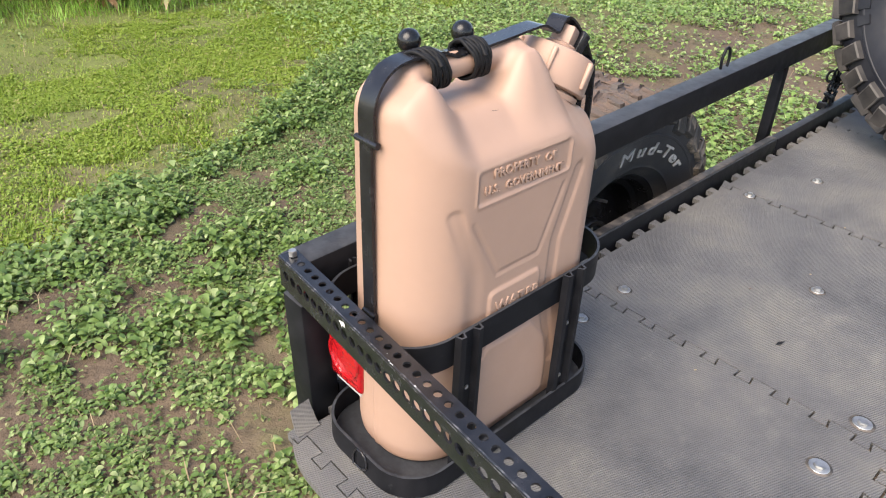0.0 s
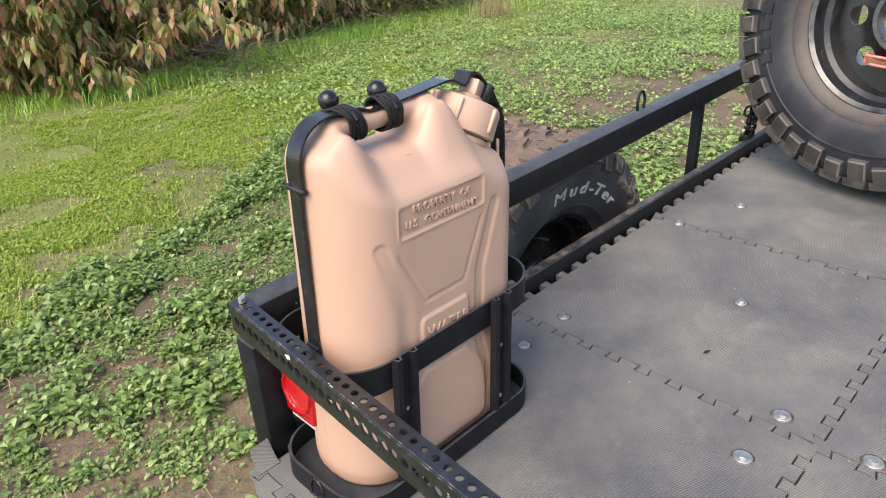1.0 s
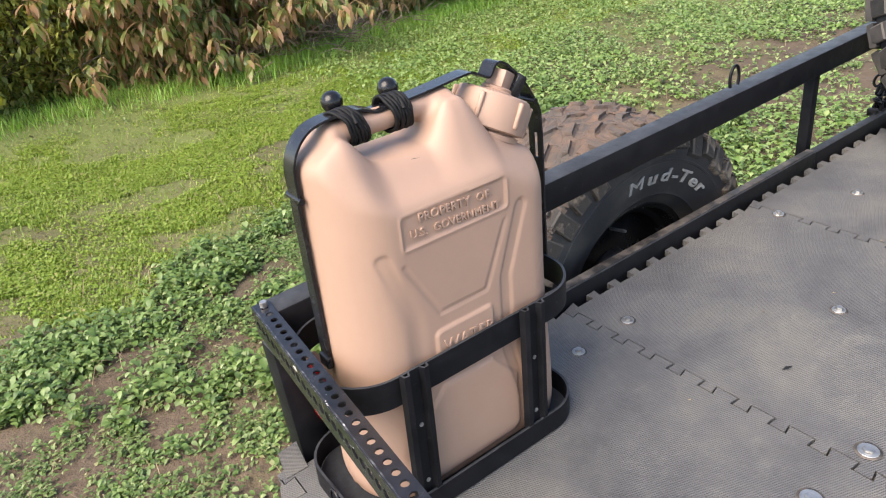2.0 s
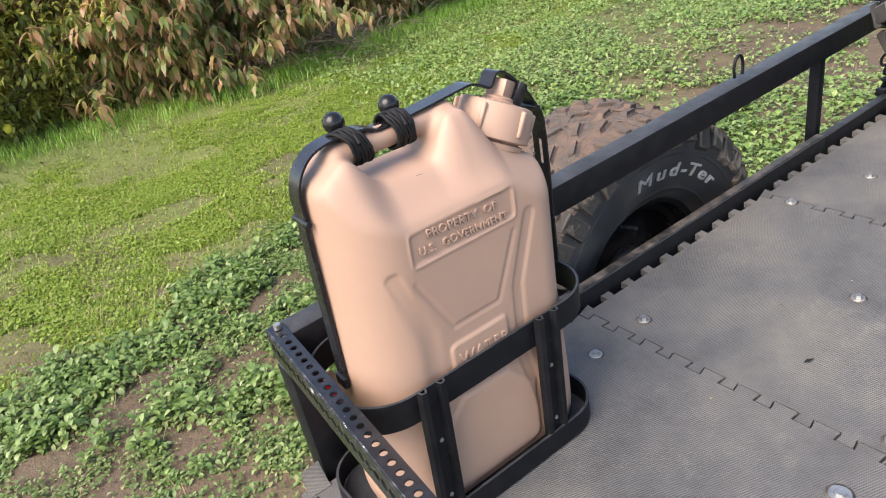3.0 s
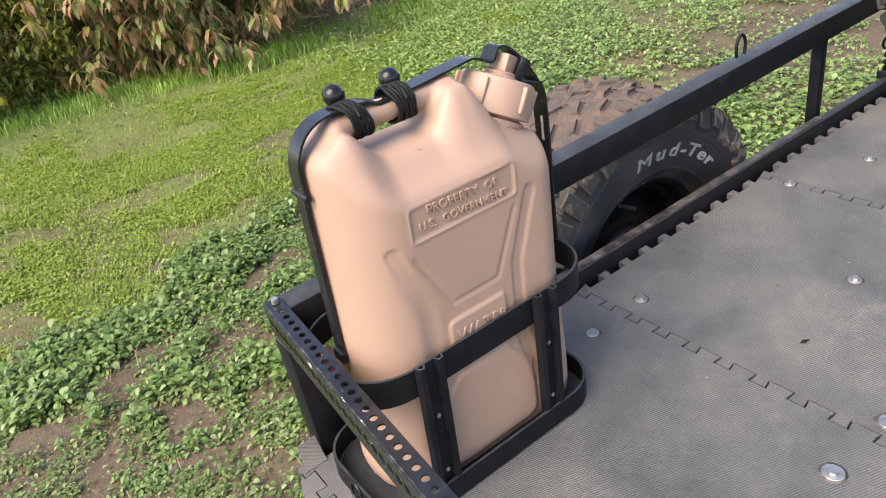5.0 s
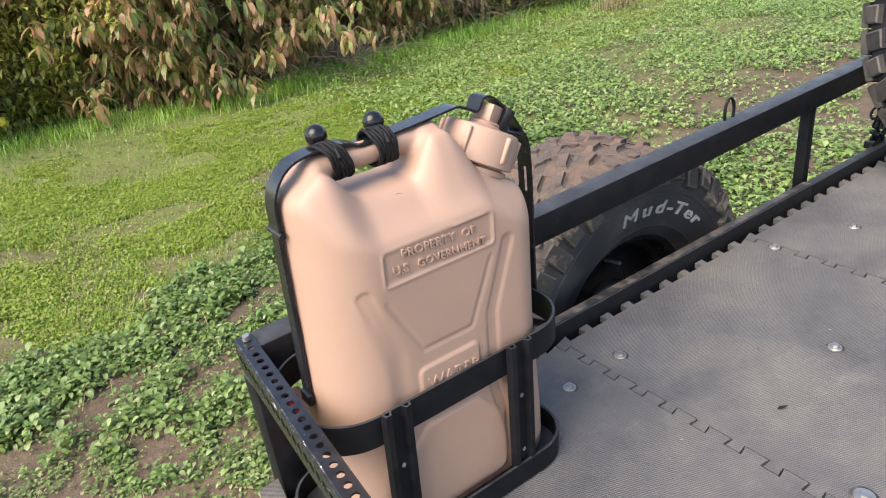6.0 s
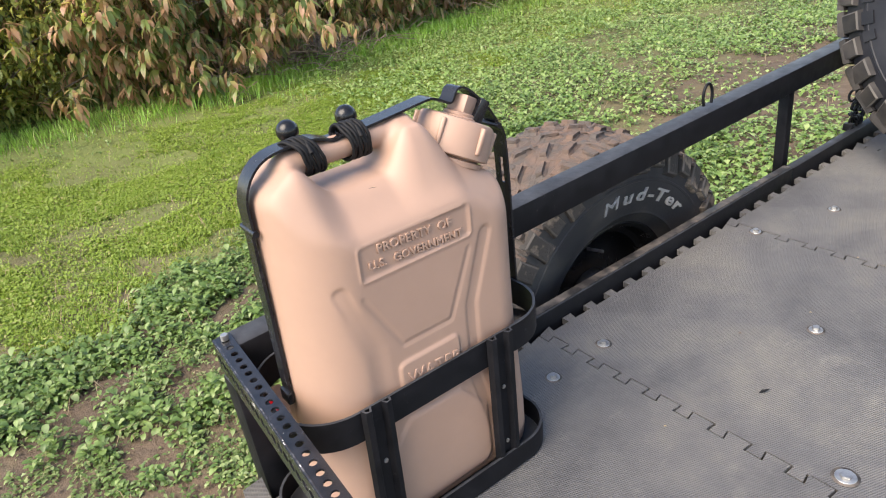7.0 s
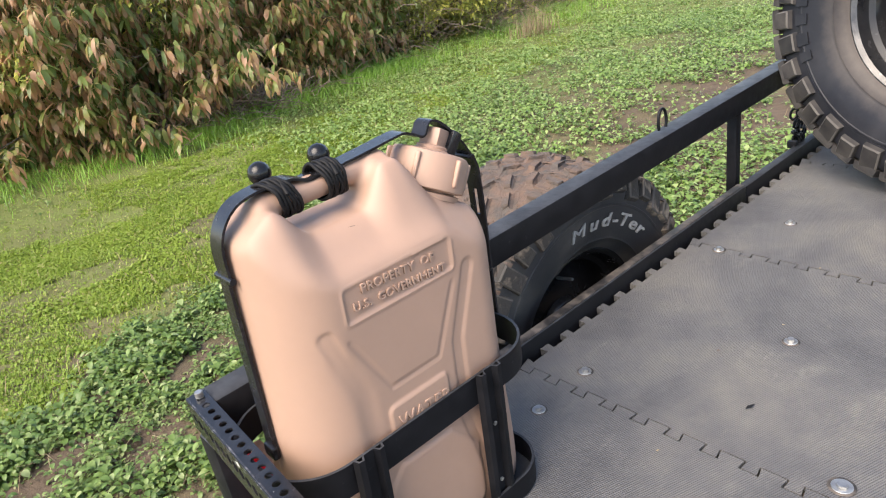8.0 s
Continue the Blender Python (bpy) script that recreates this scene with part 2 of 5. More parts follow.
AVO = leaf_mat("drooping_leaf", [(0.0, (0.10, 0.15, 0.045)), (0.35, (0.23, 0.29, 0.09)), (0.58, (0.38, 0.37, 0.14)), (0.78, (0.44, 0.28, 0.14)), (1.0, (0.66, 0.48, 0.30))], 0.34, sub=0.55, tip=(0.46, 0.27, 0.16))
LEMON_LEAF = leaf_mat("small_green_leaf", [(0.0, (0.17, 0.21, 0.05)), (0.6, (0.31, 0.34, 0.08)), (1.0, (0.55, 0.50, 0.13))], 0.45, sub=0.5)
DRY = leaf_mat("dry_straw", [(0.0, (0.20, 0.15, 0.09)), (1.0, (0.36, 0.28, 0.18))], 0.8)

# soil: clods, pebbles and damp patches
SOIL = mat("soil", (0.2, 0.14, 0.1), 0.95)
t, b, nn, ln = nodes(SOIL)
n1, n2, n3 = noise_tex(t, 1.1, 4), noise_tex(t, 22, 6, 0.7), noise_tex(t, 140, 3)
c1 = ramp(t, n1.outputs[0], [(0.3, (0.072, 0.051, 0.032)), (0.7, (0.132, 0.094, 0.062))])
c2 = ramp(t, n2.outputs[0], [(0.3, (0.65, 0.63, 0.6)), (0.7, (1.15, 1.12, 1.1))])
soil_col = mix(t, 0.8, c1.outputs[0], c2.outputs[0], "MULTIPLY")
gc, gs = nn("ShaderNodeTexCoord"), nn("ShaderNodeSeparateXYZ")
ln(gc.outputs["Object"], gs.inputs[0])
ga = nn("ShaderNodeMath")
ga.operation = "MULTIPLY_ADD"
ln(gs.outputs[0], ga.inputs[0])
ga.inputs[1].default_value = -0.16
ln(n1.outputs[0], ga.inputs[2])
mn = noise_tex(t, 3.2, 5, 0.65)
ge = nn("ShaderNodeMath")
ge.operation = "MULTIPLY_ADD"
ln(mn.outputs[0], ge.inputs[0])
ge.inputs[1].default_value = 0.55
ln(ga.outputs[0], ge.inputs[2])
moss = ramp(t, ge.outputs[0], [(0.0, (0, 0, 0)), (1.0, (1, 1, 1))])
moss.color_ramp.elements[0].position, moss.color_ramp.elements[1].position = 0.66, 0.98
gh = nn("ShaderNodeMath")
gh.operation = "MULTIPLY"
ln(ge.outputs[0], gh.inputs[0])
gh.inputs[1].default_value = 0.68
ln(gh.outputs[0], moss.inputs[0])
moss_amt = nn("ShaderNodeMath")
moss_amt.operation = "MULTIPLY"
ln(moss.outputs[0], moss_amt.inputs[0])
moss_amt.inputs[1].default_value = 0.60
ln(mix(t, moss_amt.outputs[0], soil_col, (0.110, 0.165, 0.020)), b.inputs["Base Color"])
nb = bump(t, b, n2.outputs[0], 0.7, 0.02)
bump(t, b, n3.outputs[0], 0.5, 0.004, nb)


# ---- mesh helpers ----
def mesh_of(name, verts, faces, material, smooth=False):
    me = bpy.data.meshes.new(name)
    me.from_pydata([tuple(v) for v in verts], [], faces)
    me.materials.append(material)
    if smooth:
        me.shade_smooth()
    me.update()
    return me


def array_mesh(name, verts, loops, sizes, material, uvs=None, smooth=False):
    """Mesh from numpy arrays: vertices, flat loop indices and loops per face."""
    me = bpy.data.meshes.new(name)
    loops = np.asarray(loops, np.int32).ravel()
    me.vertices.add(len(verts))
    me.vertices.foreach_set("co", np.asarray(verts, np.float32).ravel())
    me.loops.add(len(loops))
    me.loops.foreach_set("vertex_index", np.asarray(loops, np.int32).ravel())
    starts = np.concatenate(([0], np.cumsum(sizes)[:-1])).astype(np.int32)
    me.polygons.add(len(sizes))
    me.polygons.foreach_set("loop_start", starts)
    if uvs is not None:
        layer = me.uv_layers.new(name="along")
        layer.data.foreach_set("uv", np.ascontiguousarray(np.asarray(uvs, np.float32)[np.asarray(loops).ravel()].ravel()))
    me.materials.append(material)
    me.update(calc_edges=True)
    if smooth:
        me.shade_smooth()
    return me


def bm_mesh(name, bm, material, smooth=None):
    bmesh.ops.recalc_face_normals(bm, faces=bm.faces)
    me = bpy.data.meshes.new(name)
    bm.to_mesh(me)
    bm.free()
    me.materials.append(material)
    if smooth is not None:
        me.shade_smooth()
        me.set_sharp_from_angle(angle=radians(smooth))
    return me


def part(name, me, parent, label="", m=None):
    ob = new(name, me)
    ob.parent = parent
    if m is not None:
        ob.matrix_basis = m
    if label:
        ob["label"] = label
    return ob


def thing(name, at, label, category, group="", kind=""):
    ob = new(name)
    ob.empty_display_size = 0.05
    ob.location = at
    return tagged(ob, label, category, group, kind)


def box_bm(lo, hi, bevel=0.0, seg=2):
    bm = bmesh.new()
    bmesh.ops.create_cube(bm, size=1)
    for v in bm.verts:
        v.co = Vector([lo[k] if v.co[k] < 0 else hi[k] for k in range(3)])
    if bevel:
        bmesh.ops.bevel(bm, geom=bm.edges[:], offset=bevel, segments=seg, affect="EDGES", profile=0.5)
    return bm


def box(name, lo, hi, material, bevel=0.0):
    return bm_mesh(name, box_bm(lo, hi, bevel), material, 40 if bevel else None)


def beam(name, p, q, w, h, material, bevel=0.004):
    """A square tube's outer shape along p-q (top centre line), w wide, h high."""
    p, q = Vector(p), Vector(q)
    L = (q - p).length
    bm = box_bm((-w / 2, 0, -h), (w / 2, L, 0), bevel)
    d = (q - p).normalized()
    side = d.cross(Vector((0, 0, 1))).normalized()
    up = side.cross(d)
    bm.transform(Matrix.Translation(p) @ Matrix((side, d, up)).transposed().to_4x4())
    return bm_mesh(name, bm, material, 40)


def revolve(name, prof, material, seg=96, sharp=35, closed=False):
    """Revolve (s, r) pairs round the local x axis."""
    n = len(prof)
    verts, faces = [], []
    for k in range(seg):
        a = 2 * math.pi * k / seg
        verts += [(s, r * math.cos(a), r * math.sin(a)) for s, r in prof]
    for k in range(seg):
        k2 = (k + 1) % seg
        for i in range(n if closed else n - 1):
            i2 = (i + 1) % n
            faces.append((k * n + i, k * n + i2, k2 * n + i2, k2 * n + i))
    bm = bmesh.new()
    tmp = mesh_of("tmp", verts, faces, material)
    bm.from_mesh(tmp)
    bpy.data.meshes.remove(tmp)
    bmesh.ops.remove_doubles(bm, verts=bm.verts, dist=1e-6)
    return bm_mesh(name, bm, material, sharp)


def plate_with_holes(outline, holes, thick):
    """Flat plate in the xy plane with holes, from -thick to 0 in z. outline and holes are lists of 2D loops."""
    bm = bmesh.new()
    for loop in [outline] + holes:
        vs = [bm.verts.new((x, y, 0)) for x, y in loop]
        for a, c in zip(vs, vs[1:] + vs[:1]):
            bm.edges.new((a, c))
    bmesh.ops.triangle_fill(bm, use_beauty=True, edges=bm.edges[:])
    top = bm.faces[:]
    ex = bmesh.ops.extrude_face_region(bm, geom=top)
    bmesh.ops.translate(bm, vec=(0, 0, -thick), verts=[g for g in ex["geom"] if isinstance(g, bmesh.types.BMVert)])
    bmesh.ops.recalc_face_normals(bm, faces=bm.faces)
    return bm


def circle(cx, cy, r, n=14, sx=1.0):
    return [(cx + sx * r * math.cos(2 * math.pi * k / n), cy + r * math.sin(2 * math.pi * k / n)) for k in range(n)]


def rounded_rect(x0, x1, y0, y1, r, n=8):
    pts = []
    for cx, cy, a0 in ((x1 - r, y1 - r, 0), (x0 + r, y1 - r, 90), (x0 + r, y0 + r, 180), (x1 - r, y0 + r, 270)):
        for k in range(n + 1):
            a = radians(a0 + 90 * k / n)
            pts.append((cx + r * math.cos(a), cy + r * math.sin(a)))
    return pts


def band(name, loop, z0, z1, thick, material, closed=True):
    """A flat bar bent along a plan loop, standing on edge."""
    n = len(loop)
    P = [Vector((x, y)) for x, y in loop]
    verts, faces = [], []
    for i in range(n):
        a = P[(i - 1) % n] if closed or i > 0 else P[i]
        c = P[(i + 1) % n] if closed or i < n - 1 else P[i]
        d = (c - a).normalized()
        nrm = Vector((d.y, -d.x)) * thick / 2
        for q, z in ((P[i] + nrm, z0), (P[i] + nrm, z1), (P[i] - nrm, z1), (P[i] - nrm, z0)):
            verts.append((q.x, q.y, z))
    for i in range(n if closed else n - 1):
        j = (i + 1) % n
        for k in range(4):
            l = (k + 1) % 4
            faces.append((i * 4 + k, i * 4 + l, j * 4 + l, j * 4 + k))
    if not closed:
        faces += [(0, 1, 2, 3), tuple((n - 1) * 4 + k for k in (3, 2, 1, 0))]
    bm = bmesh.new()
    tmp = mesh_of("tmp", verts, faces, material)
    bm.from_mesh(tmp)
    bpy.data.meshes.remove(tmp)
    return bm_mesh(name, bm, material, 35)


def tube(name, pts, radius, material, seg=8, cyclic=False, res=6):
    """A round cord or rod through points, as a mesh."""
    cu = bpy.data.curves.new(name, "CURVE")
    cu.dimensions, cu.bevel_depth, cu.bevel_resolution, cu.resolution_u = "3D", radius, max(1, seg // 4), res
    cu.use_fill_caps = True
    sp = cu.splines.new("NURBS")
    sp.points.add(len(pts) - 1)
    for p, co in zip(sp.points, pts):
        p.co = (*co, 1)
    sp.use_endpoint_u, sp.order_u, sp.use_cyclic_u = True, 3, cyclic
    ob = bpy.data.objects.new(name, cu)
    me = bpy.data.meshes.new_from_object(ob)
    bpy.data.objects.remove(ob)
    me.materials.clear()
    me.materials.append(material)
    me.shade_smooth()
    return me


def ribbon(name, path, x0, x1, thick, material, slots=()):
    """A flat strap that follows (y, z) points, between x0 and x1; slots: index ranges with a gap along the middle."""
    n = len(path)
    P = [Vector(p) for p in path]
    rows = []
    for i in range(n):
        d = (P[min(n - 1, i + 1)] - P[max(0, i - 1)]).normalized()
        rows.append((P[i], Vector((-d.y, d.x)) * thick / 2))
    xm, g = (x0 + x1) / 2, 0.0042
    bm = bmesh.new()

    def strip(i0, i1, a, c):
        ring = []
        for i in range(i0, i1 + 1):
            p, o = rows[i]
            ring.append([bm.verts.new((x, q.x, q.y)) for x, q in ((a, p + o), (c, p + o), (c, p - o), (a, p - o))])
        for r, s in zip(ring, ring[1:]):
            for k in range(4):
                bm.faces.new((r[k], r[(k + 1) % 4], s[(k + 1) % 4], s[k]))
        bm.faces.new(ring[0])
        bm.faces.new(ring[-1][::-1])

    i = 0
    for s0, s1 in list(slots) + [(n - 1, n - 1)]:
        if s0 > i:
            strip(i, s0, x0, x1)
        if s1 > s0:
            strip(s0, s1, x0, xm - g)
            strip(s0, s1, xm + g, x1)
        i = s1
    bmesh.ops.remove_doubles(bm, verts=bm.verts, dist=1e-5)
    return bm_mesh(name, bm, material, 30)


def smooth_path(pts, per=6):
    """Catmull-Rom through 2D points."""
    P = [Vector(p) for p in pts]
    P = [2 * P[0] - P[1]] + P + [2 * P[-1] - P[-2]]
    out = []
    for i in range(1, len(P) - 2):
        for k in range(per):
            u = k / per
            a, c, d, e = P[i - 1], P[i], P[i + 1], P[i + 2]
            out.append(0.5 * (2 * c + (d - a) * u + (2 * a - 5 * c + 4 * d - e) * u * u + (3 * c - a - 3 * d + e) * u ** 3))
    out.append(P[-2])
    return [tuple(p) for p in out]


def text_mesh(name, words, size, depth, material, space=1.0, bold=0.0):
    cu = bpy.data.curves.new(name, "FONT")
    cu.body, cu.size, cu.extrude, cu.bevel_depth, cu.space_character = words, size, depth, depth * 0.4, space
    cu.offset = bold
    cu.align_x, cu.align_y, cu.resolution_u = "CENTER", "CENTER", 3
    ob = bpy.data.objects.new(name, cu)
    me = bpy.data.meshes.new_from_object(ob)
    bpy.data.objects.remove(ob)
    me.materials.clear()
    me.materials.append(material)
    return me


def sstep(a, c, x):
    u = np.clip((x - a) / (c - a), 0, 1)
    return u * u * (3 - 2 * u)


def surface(f, lo, hi, h):
    """Smooth mesh of the zero surface of f(x, y, z) by surface nets."""
    ax = [np.arange(lo[k], hi[k] + h, h) for k in range(3)]
    X, Y, Z = np.meshgrid(*ax, indexing="ij")
    V = f(X, Y, Z)
    ins = V < 0
    n = np.array(V.shape)
    cells = n - 1
    acc, cnt = np.zeros((*cells, 3)), np.zeros(cells)
    cuts = []
    for d in range(3):
        s0, s1 = [slice(None)] * 3, [slice(None)] * 3
        s0[d], s1[d] = slice(0, -1), slice(1, None)
        a, c = V[tuple(s0)], V[tuple(s1)]
        cross = (a < 0) != (c < 0)
        cuts.append(cross)
        with np.errstate(divide="ignore", invalid="ignore"):
            u = np.where(cross, a / (a - c), 0)
        o = [k for k in range(3) if k != d]
        for i in (0, 1):
            for j in (0, 1):
                sl = [slice(None)] * 3
                sl[o[0]] = slice(1 - i, n[o[0]] - i)
                sl[o[1]] = slice(1 - j, n[o[1]] - j)
                cr, uu = cross[tuple(sl)], u[tuple(sl)]
                cnt += cr
                acc[..., d] += np.where(cr, uu, 0)
                acc[..., o[0]] += cr * (1 - i)
                acc[..., o[1]] += cr * (1 - j)
    # offsets of the four neighbours were counted from the cell's lower corner
    live = cnt > 0
    idx = -np.ones(cells, int)
    idx[live] = np.arange(live.sum())
    I = np.argwhere(live)
    frac = acc[live] / cnt[live][:, None]
    P = np.array([a[0] for a in ax]) + (I + frac) * h
    quads = []
    for d in range(3):
        o = [k for k in range(3) if k != d]
        e = np.argwhere(cuts[d])
        e = e[(e[:, o[0]] > 0) & (e[:, o[1]] > 0) & (e[:, o[0]] < cells[o[0]]) & (e[:, o[1]] < cells[o[1]])]
        ring = []
        for di, dj in ((-1, -1), (0, -1), (0, 0), (-1, 0)):
            q = e.copy()
            q[:, o[0]] += di
            q[:, o[1]] += dj
            ring.append(idx[q[:, 0], q[:, 1], q[:, 2]])
        q = np.stack(ring, 1)
        flip = ins[e[:, 0], e[:, 1], e[:, 2]]
        if d == 1:
            flip = ~flip
        q[~flip] = q[~flip][:, ::-1]
        quads.append(q)
    Q = np.concatenate(quads)
    for _ in range(3):
        v = f(*P.T)
        ep = h * 0.4
        g = np.stack([(f(*(P + np.eye(3)[k] * ep).T) - f(*(P - np.eye(3)[k] * ep).T)) / (2 * ep) for k in range(3)], 1)
        step = (v / np.maximum((g ** 2).sum(1), 0.05))[:, None] * g
        ln_ = np.linalg.norm(step, axis=1, keepdims=True)
        P = P - step * np.minimum(1, h * 0.5 / np.maximum(ln_, 1e-9))
    return P, Q


# ---- ground ----
GZ = -0.58


def ground_height(x, y):
    return GZ + 0.035 * np.sin(0.9 * x + 0.4) * np.cos(0.7 * y) + 0.018 * np.sin(3.1 * x + 1.3 * y) * np.sin(2.3 * y - 0.8 * x)


def axis_steps(inner0, inner1, step, outer):
    a = list(np.arange(inner0, inner1 + step / 2, step))
    s = step
    while a[-1] < outer:
        s *= 1.35
        a.append(a[-1] + s)
    s = step
    while a[0] > -outer:
        s *= 1.35
        a.insert(0, a[0] - s)
    return np.array(a)


gx, gy = axis_steps(-6.0, 1.0, 0.05, 400), axis_steps(-2.0, 7.5, 0.05, 400)
GX, GY = np.meshgrid(gx, gy, indexing="ij")
fine = np.exp(-((GX + 2.5) ** 2 + (GY - 2) ** 2) / 60)
rng = np.random.default_rng(3)
GZZ = ground_height(np.clip(GX, -12, 12), np.clip(GY, -12, 16)) + fine * rng.normal(0, 0.006, GX.shape)
nx_, ny_ = GX.shape
ids = np.arange(nx_ * ny_).reshape(nx_, ny_)
quads = np.stack([ids[:-1, :-1], ids[1:, :-1], ids[1:, 1:], ids[:-1, 1:]], -1).reshape(-1, 4)
ground = new("ground", array_mesh("ground", np.stack([GX, GY, GZZ], -1).reshape(-1, 3), quads, [4] * len(quads), SOIL, smooth=True))
tagged(ground, "bare brown soil with clods between weeds", "ground", kind="structure")


def value_noise(x, y, scale, seed):
    """Smooth 2D noise from 0 to 1."""
    r = np.random.default_rng(seed).random((64, 64))
    u, v = x / scale + 17.3, y / scale + 9.1
    i, j = np.floor(u).astype(int), np.floor(v).astype(int)
    fu, fv = u - i, v - j
    fu, fv = fu * fu * (3 - 2 * fu), fv * fv * (3 - 2 * fv)
    a, c = r[i % 64, j % 64], r[(i + 1) % 64, j % 64]
    d, e = r[i % 64, (j + 1) % 64], r[(i + 1) % 64, (j + 1) % 64]
    return (a * (1 - fu) + c * fu) * (1 - fv) + (d * (1 - fu) + e * fu) * fv


def leaves_mesh(name, base, heading, rise, length, width, material, fold=0.25, droop=0.5, shape=(0.75, 1.0, 0.7)):
    """Many leaves in one mesh: each a folded blade of 8 vertices, from base along heading, rising then drooping."""
    n = len(base)
    dirx, diry = np.cos(heading), np.sin(heading)
    stations = [(0.0, 0.12), (0.35, shape[0]), (0.7, shape[1] * 0.9), (1.0, 0.12)]
    V = np.zeros((n, 12, 3), np.float32)
    uv = np.zeros((n, 12, 2), np.float32)
    for k, (u, w) in enumerate(stations):
        ang = rise - droop * u
        hz = length * u * np.cos(ang)
        vt = length * u * np.sin(ang)
        cx, cy, cz = base[:, 0] + dirx * hz, base[:, 1] + diry * hz, base[:, 2] + vt
        hw = width * w * 0.5
        up = hw * fold
        V[:, k * 3] = np.stack([cx - diry * hw, cy + dirx * hw, cz + up], 1)
        V[:, k * 3 + 1] = np.stack([cx, cy, cz], 1)
        V[:, k * 3 + 2] = np.stack([cx + diry * hw, cy - dirx * hw, cz + up], 1)
        uv[:, k * 3:k * 3 + 3, 1] = u
    f = []
    for k in range(3):
        a = k * 3
        f += [(a, a + 1, a + 4, a + 3), (a + 1, a + 2, a + 5, a + 4)]
    f = np.array(f)
    L = (np.arange(n)[:, None, None] * 12 + f[None]).reshape(-1, 4)
    return array_mesh(name, V.reshape(-1, 3), L, np.full(len(L), 4), material, uv.reshape(-1, 2), smooth=True)


def small_leaves(name, base, heading, rise, length, width, material, fold=0.3, droop=0.6, mids=((0.5, 1.0),)):
    """Many plainer leaves in one mesh: stalk end, one or two cross rows, tip."""
    n, rows = len(base), len(mids)
    nv = 2 + 3 * rows
    dirx, diry = np.cos(heading), np.sin(heading)
    V, uv = np.zeros((n, nv, 3), np.float32), np.zeros((n, nv, 2), np.float32)

    def at(u):
        ang = rise - droop * u
        hz, vt = length * u * np.cos(ang), length * u * np.sin(ang)
        return base[:, 0] + dirx * hz, base[:, 1] + diry * hz, base[:, 2] + vt

    V[:, 0] = base
    for k, (u, w) in enumerate(mids):
        cx, cy, cz = at(u)
        hw = width * w * 0.5
        V[:, 1 + 3 * k] = np.stack([cx - diry * hw, cy + dirx * hw, cz + hw * fold], 1)
        V[:, 2 + 3 * k] = np.stack([cx, cy, cz], 1)
        V[:, 3 + 3 * k] = np.stack([cx + diry * hw, cy - dirx * hw, cz + hw * fold], 1)
        uv[:, 1 + 3 * k:4 + 3 * k, 1] = u
    V[:, -1] = np.stack(at(1.0), 1)
    uv[:, -1, 1] = 1
    f = [(0, 2, 1), (0, 3, 2)]
    for k in range(rows - 1):
        a = 1 + 3 * k
        f += [(a, a + 1, a + 4), (a, a + 4, a + 3), (a + 1, a + 2, a + 5), (a + 1, a + 5, a + 4)]
    e = nv - 1
    f += [(e - 3, e - 2, e), (e - 2, e - 1, e)]
    L = (np.arange(n)[:, None, None] * nv + np.array(f)[None]).reshape(-1, 3)
    return array_mesh(name, V.reshape(-1, 3), L, np.full(len(L), 3), material, uv.reshape(-1, 2), smooth=True)


OVAL = ((0.30, 0.85), (0.78, 0.85))


def blades_mesh(name, base, heading, lean, length, width, material):
    """Grass: one bent blade each, 5 vertices."""
    n = len(base)
    dx, dy = np.cos(heading), np.sin(heading)
    V = np.zeros((n, 5, 3), np.float32)
    for k, (u, w) in enumerate(((0, 1.0), (0.55, 0.8), (1.0, 0.0))):
        out = length * (lean * u * u)
        zz = length * u * np.sqrt(np.maximum(0.15, 1 - (lean * u) ** 2))
        c = np.stack([base[:, 0] + dx * out, base[:, 1] + dy * out, base[:, 2] + zz], 1)
        side = np.stack([-dy * width * w * 0.5, dx * width * w * 0.5, np.zeros(n)], 1)
        if k < 2:
            V[:, 2 * k], V[:, 2 * k + 1] = c - side, c + side
        else:
            V[:, 4] = c
    i = np.arange(n)[:, None] * 5
    q, tri = i + np.array([[0, 1, 3, 2]]), i + np.array([[2, 3, 4]])
    loops = np.concatenate([q, tri], 1).ravel()
    return array_mesh(name, V.reshape(-1, 3), loops, np.tile([4, 3], n), material, smooth=True)


def scatter(n, x0, x1, y0, y1, seed):
    r = np.random.default_rng(seed)
    return r.uniform(x0, x1, n), r.uniform(y0, y1, n), r


X0, X1, Y0, Y1 = -9.6, 3.6, -5.4, 11.4


def both(n_wide, n_near, seed, x0=-3.4, x1=0.05, y0=-1.9, y1=3.3):
    """Scattered over the whole plot, and again more thickly inside a box with soft borders."""
    x, y, r = scatter(n_wide, X0, X1, Y0, Y1, seed)
    r2 = np.random.default_rng(seed + 500)
    x2, y2 = r2.uniform(x0, x1, n_near), r2.uniform(y0, y1, n_near)
    soft = r2.random(n_near) < sstep(x0, x0 + 0.8, x2) * sstep(y0, y0 + 0.7, y2) * (1 - sstep(y1 - 1.1, y1, y2))
    return np.concatenate([x, x2[soft]]), np.concatenate([y, y2[soft]]), r


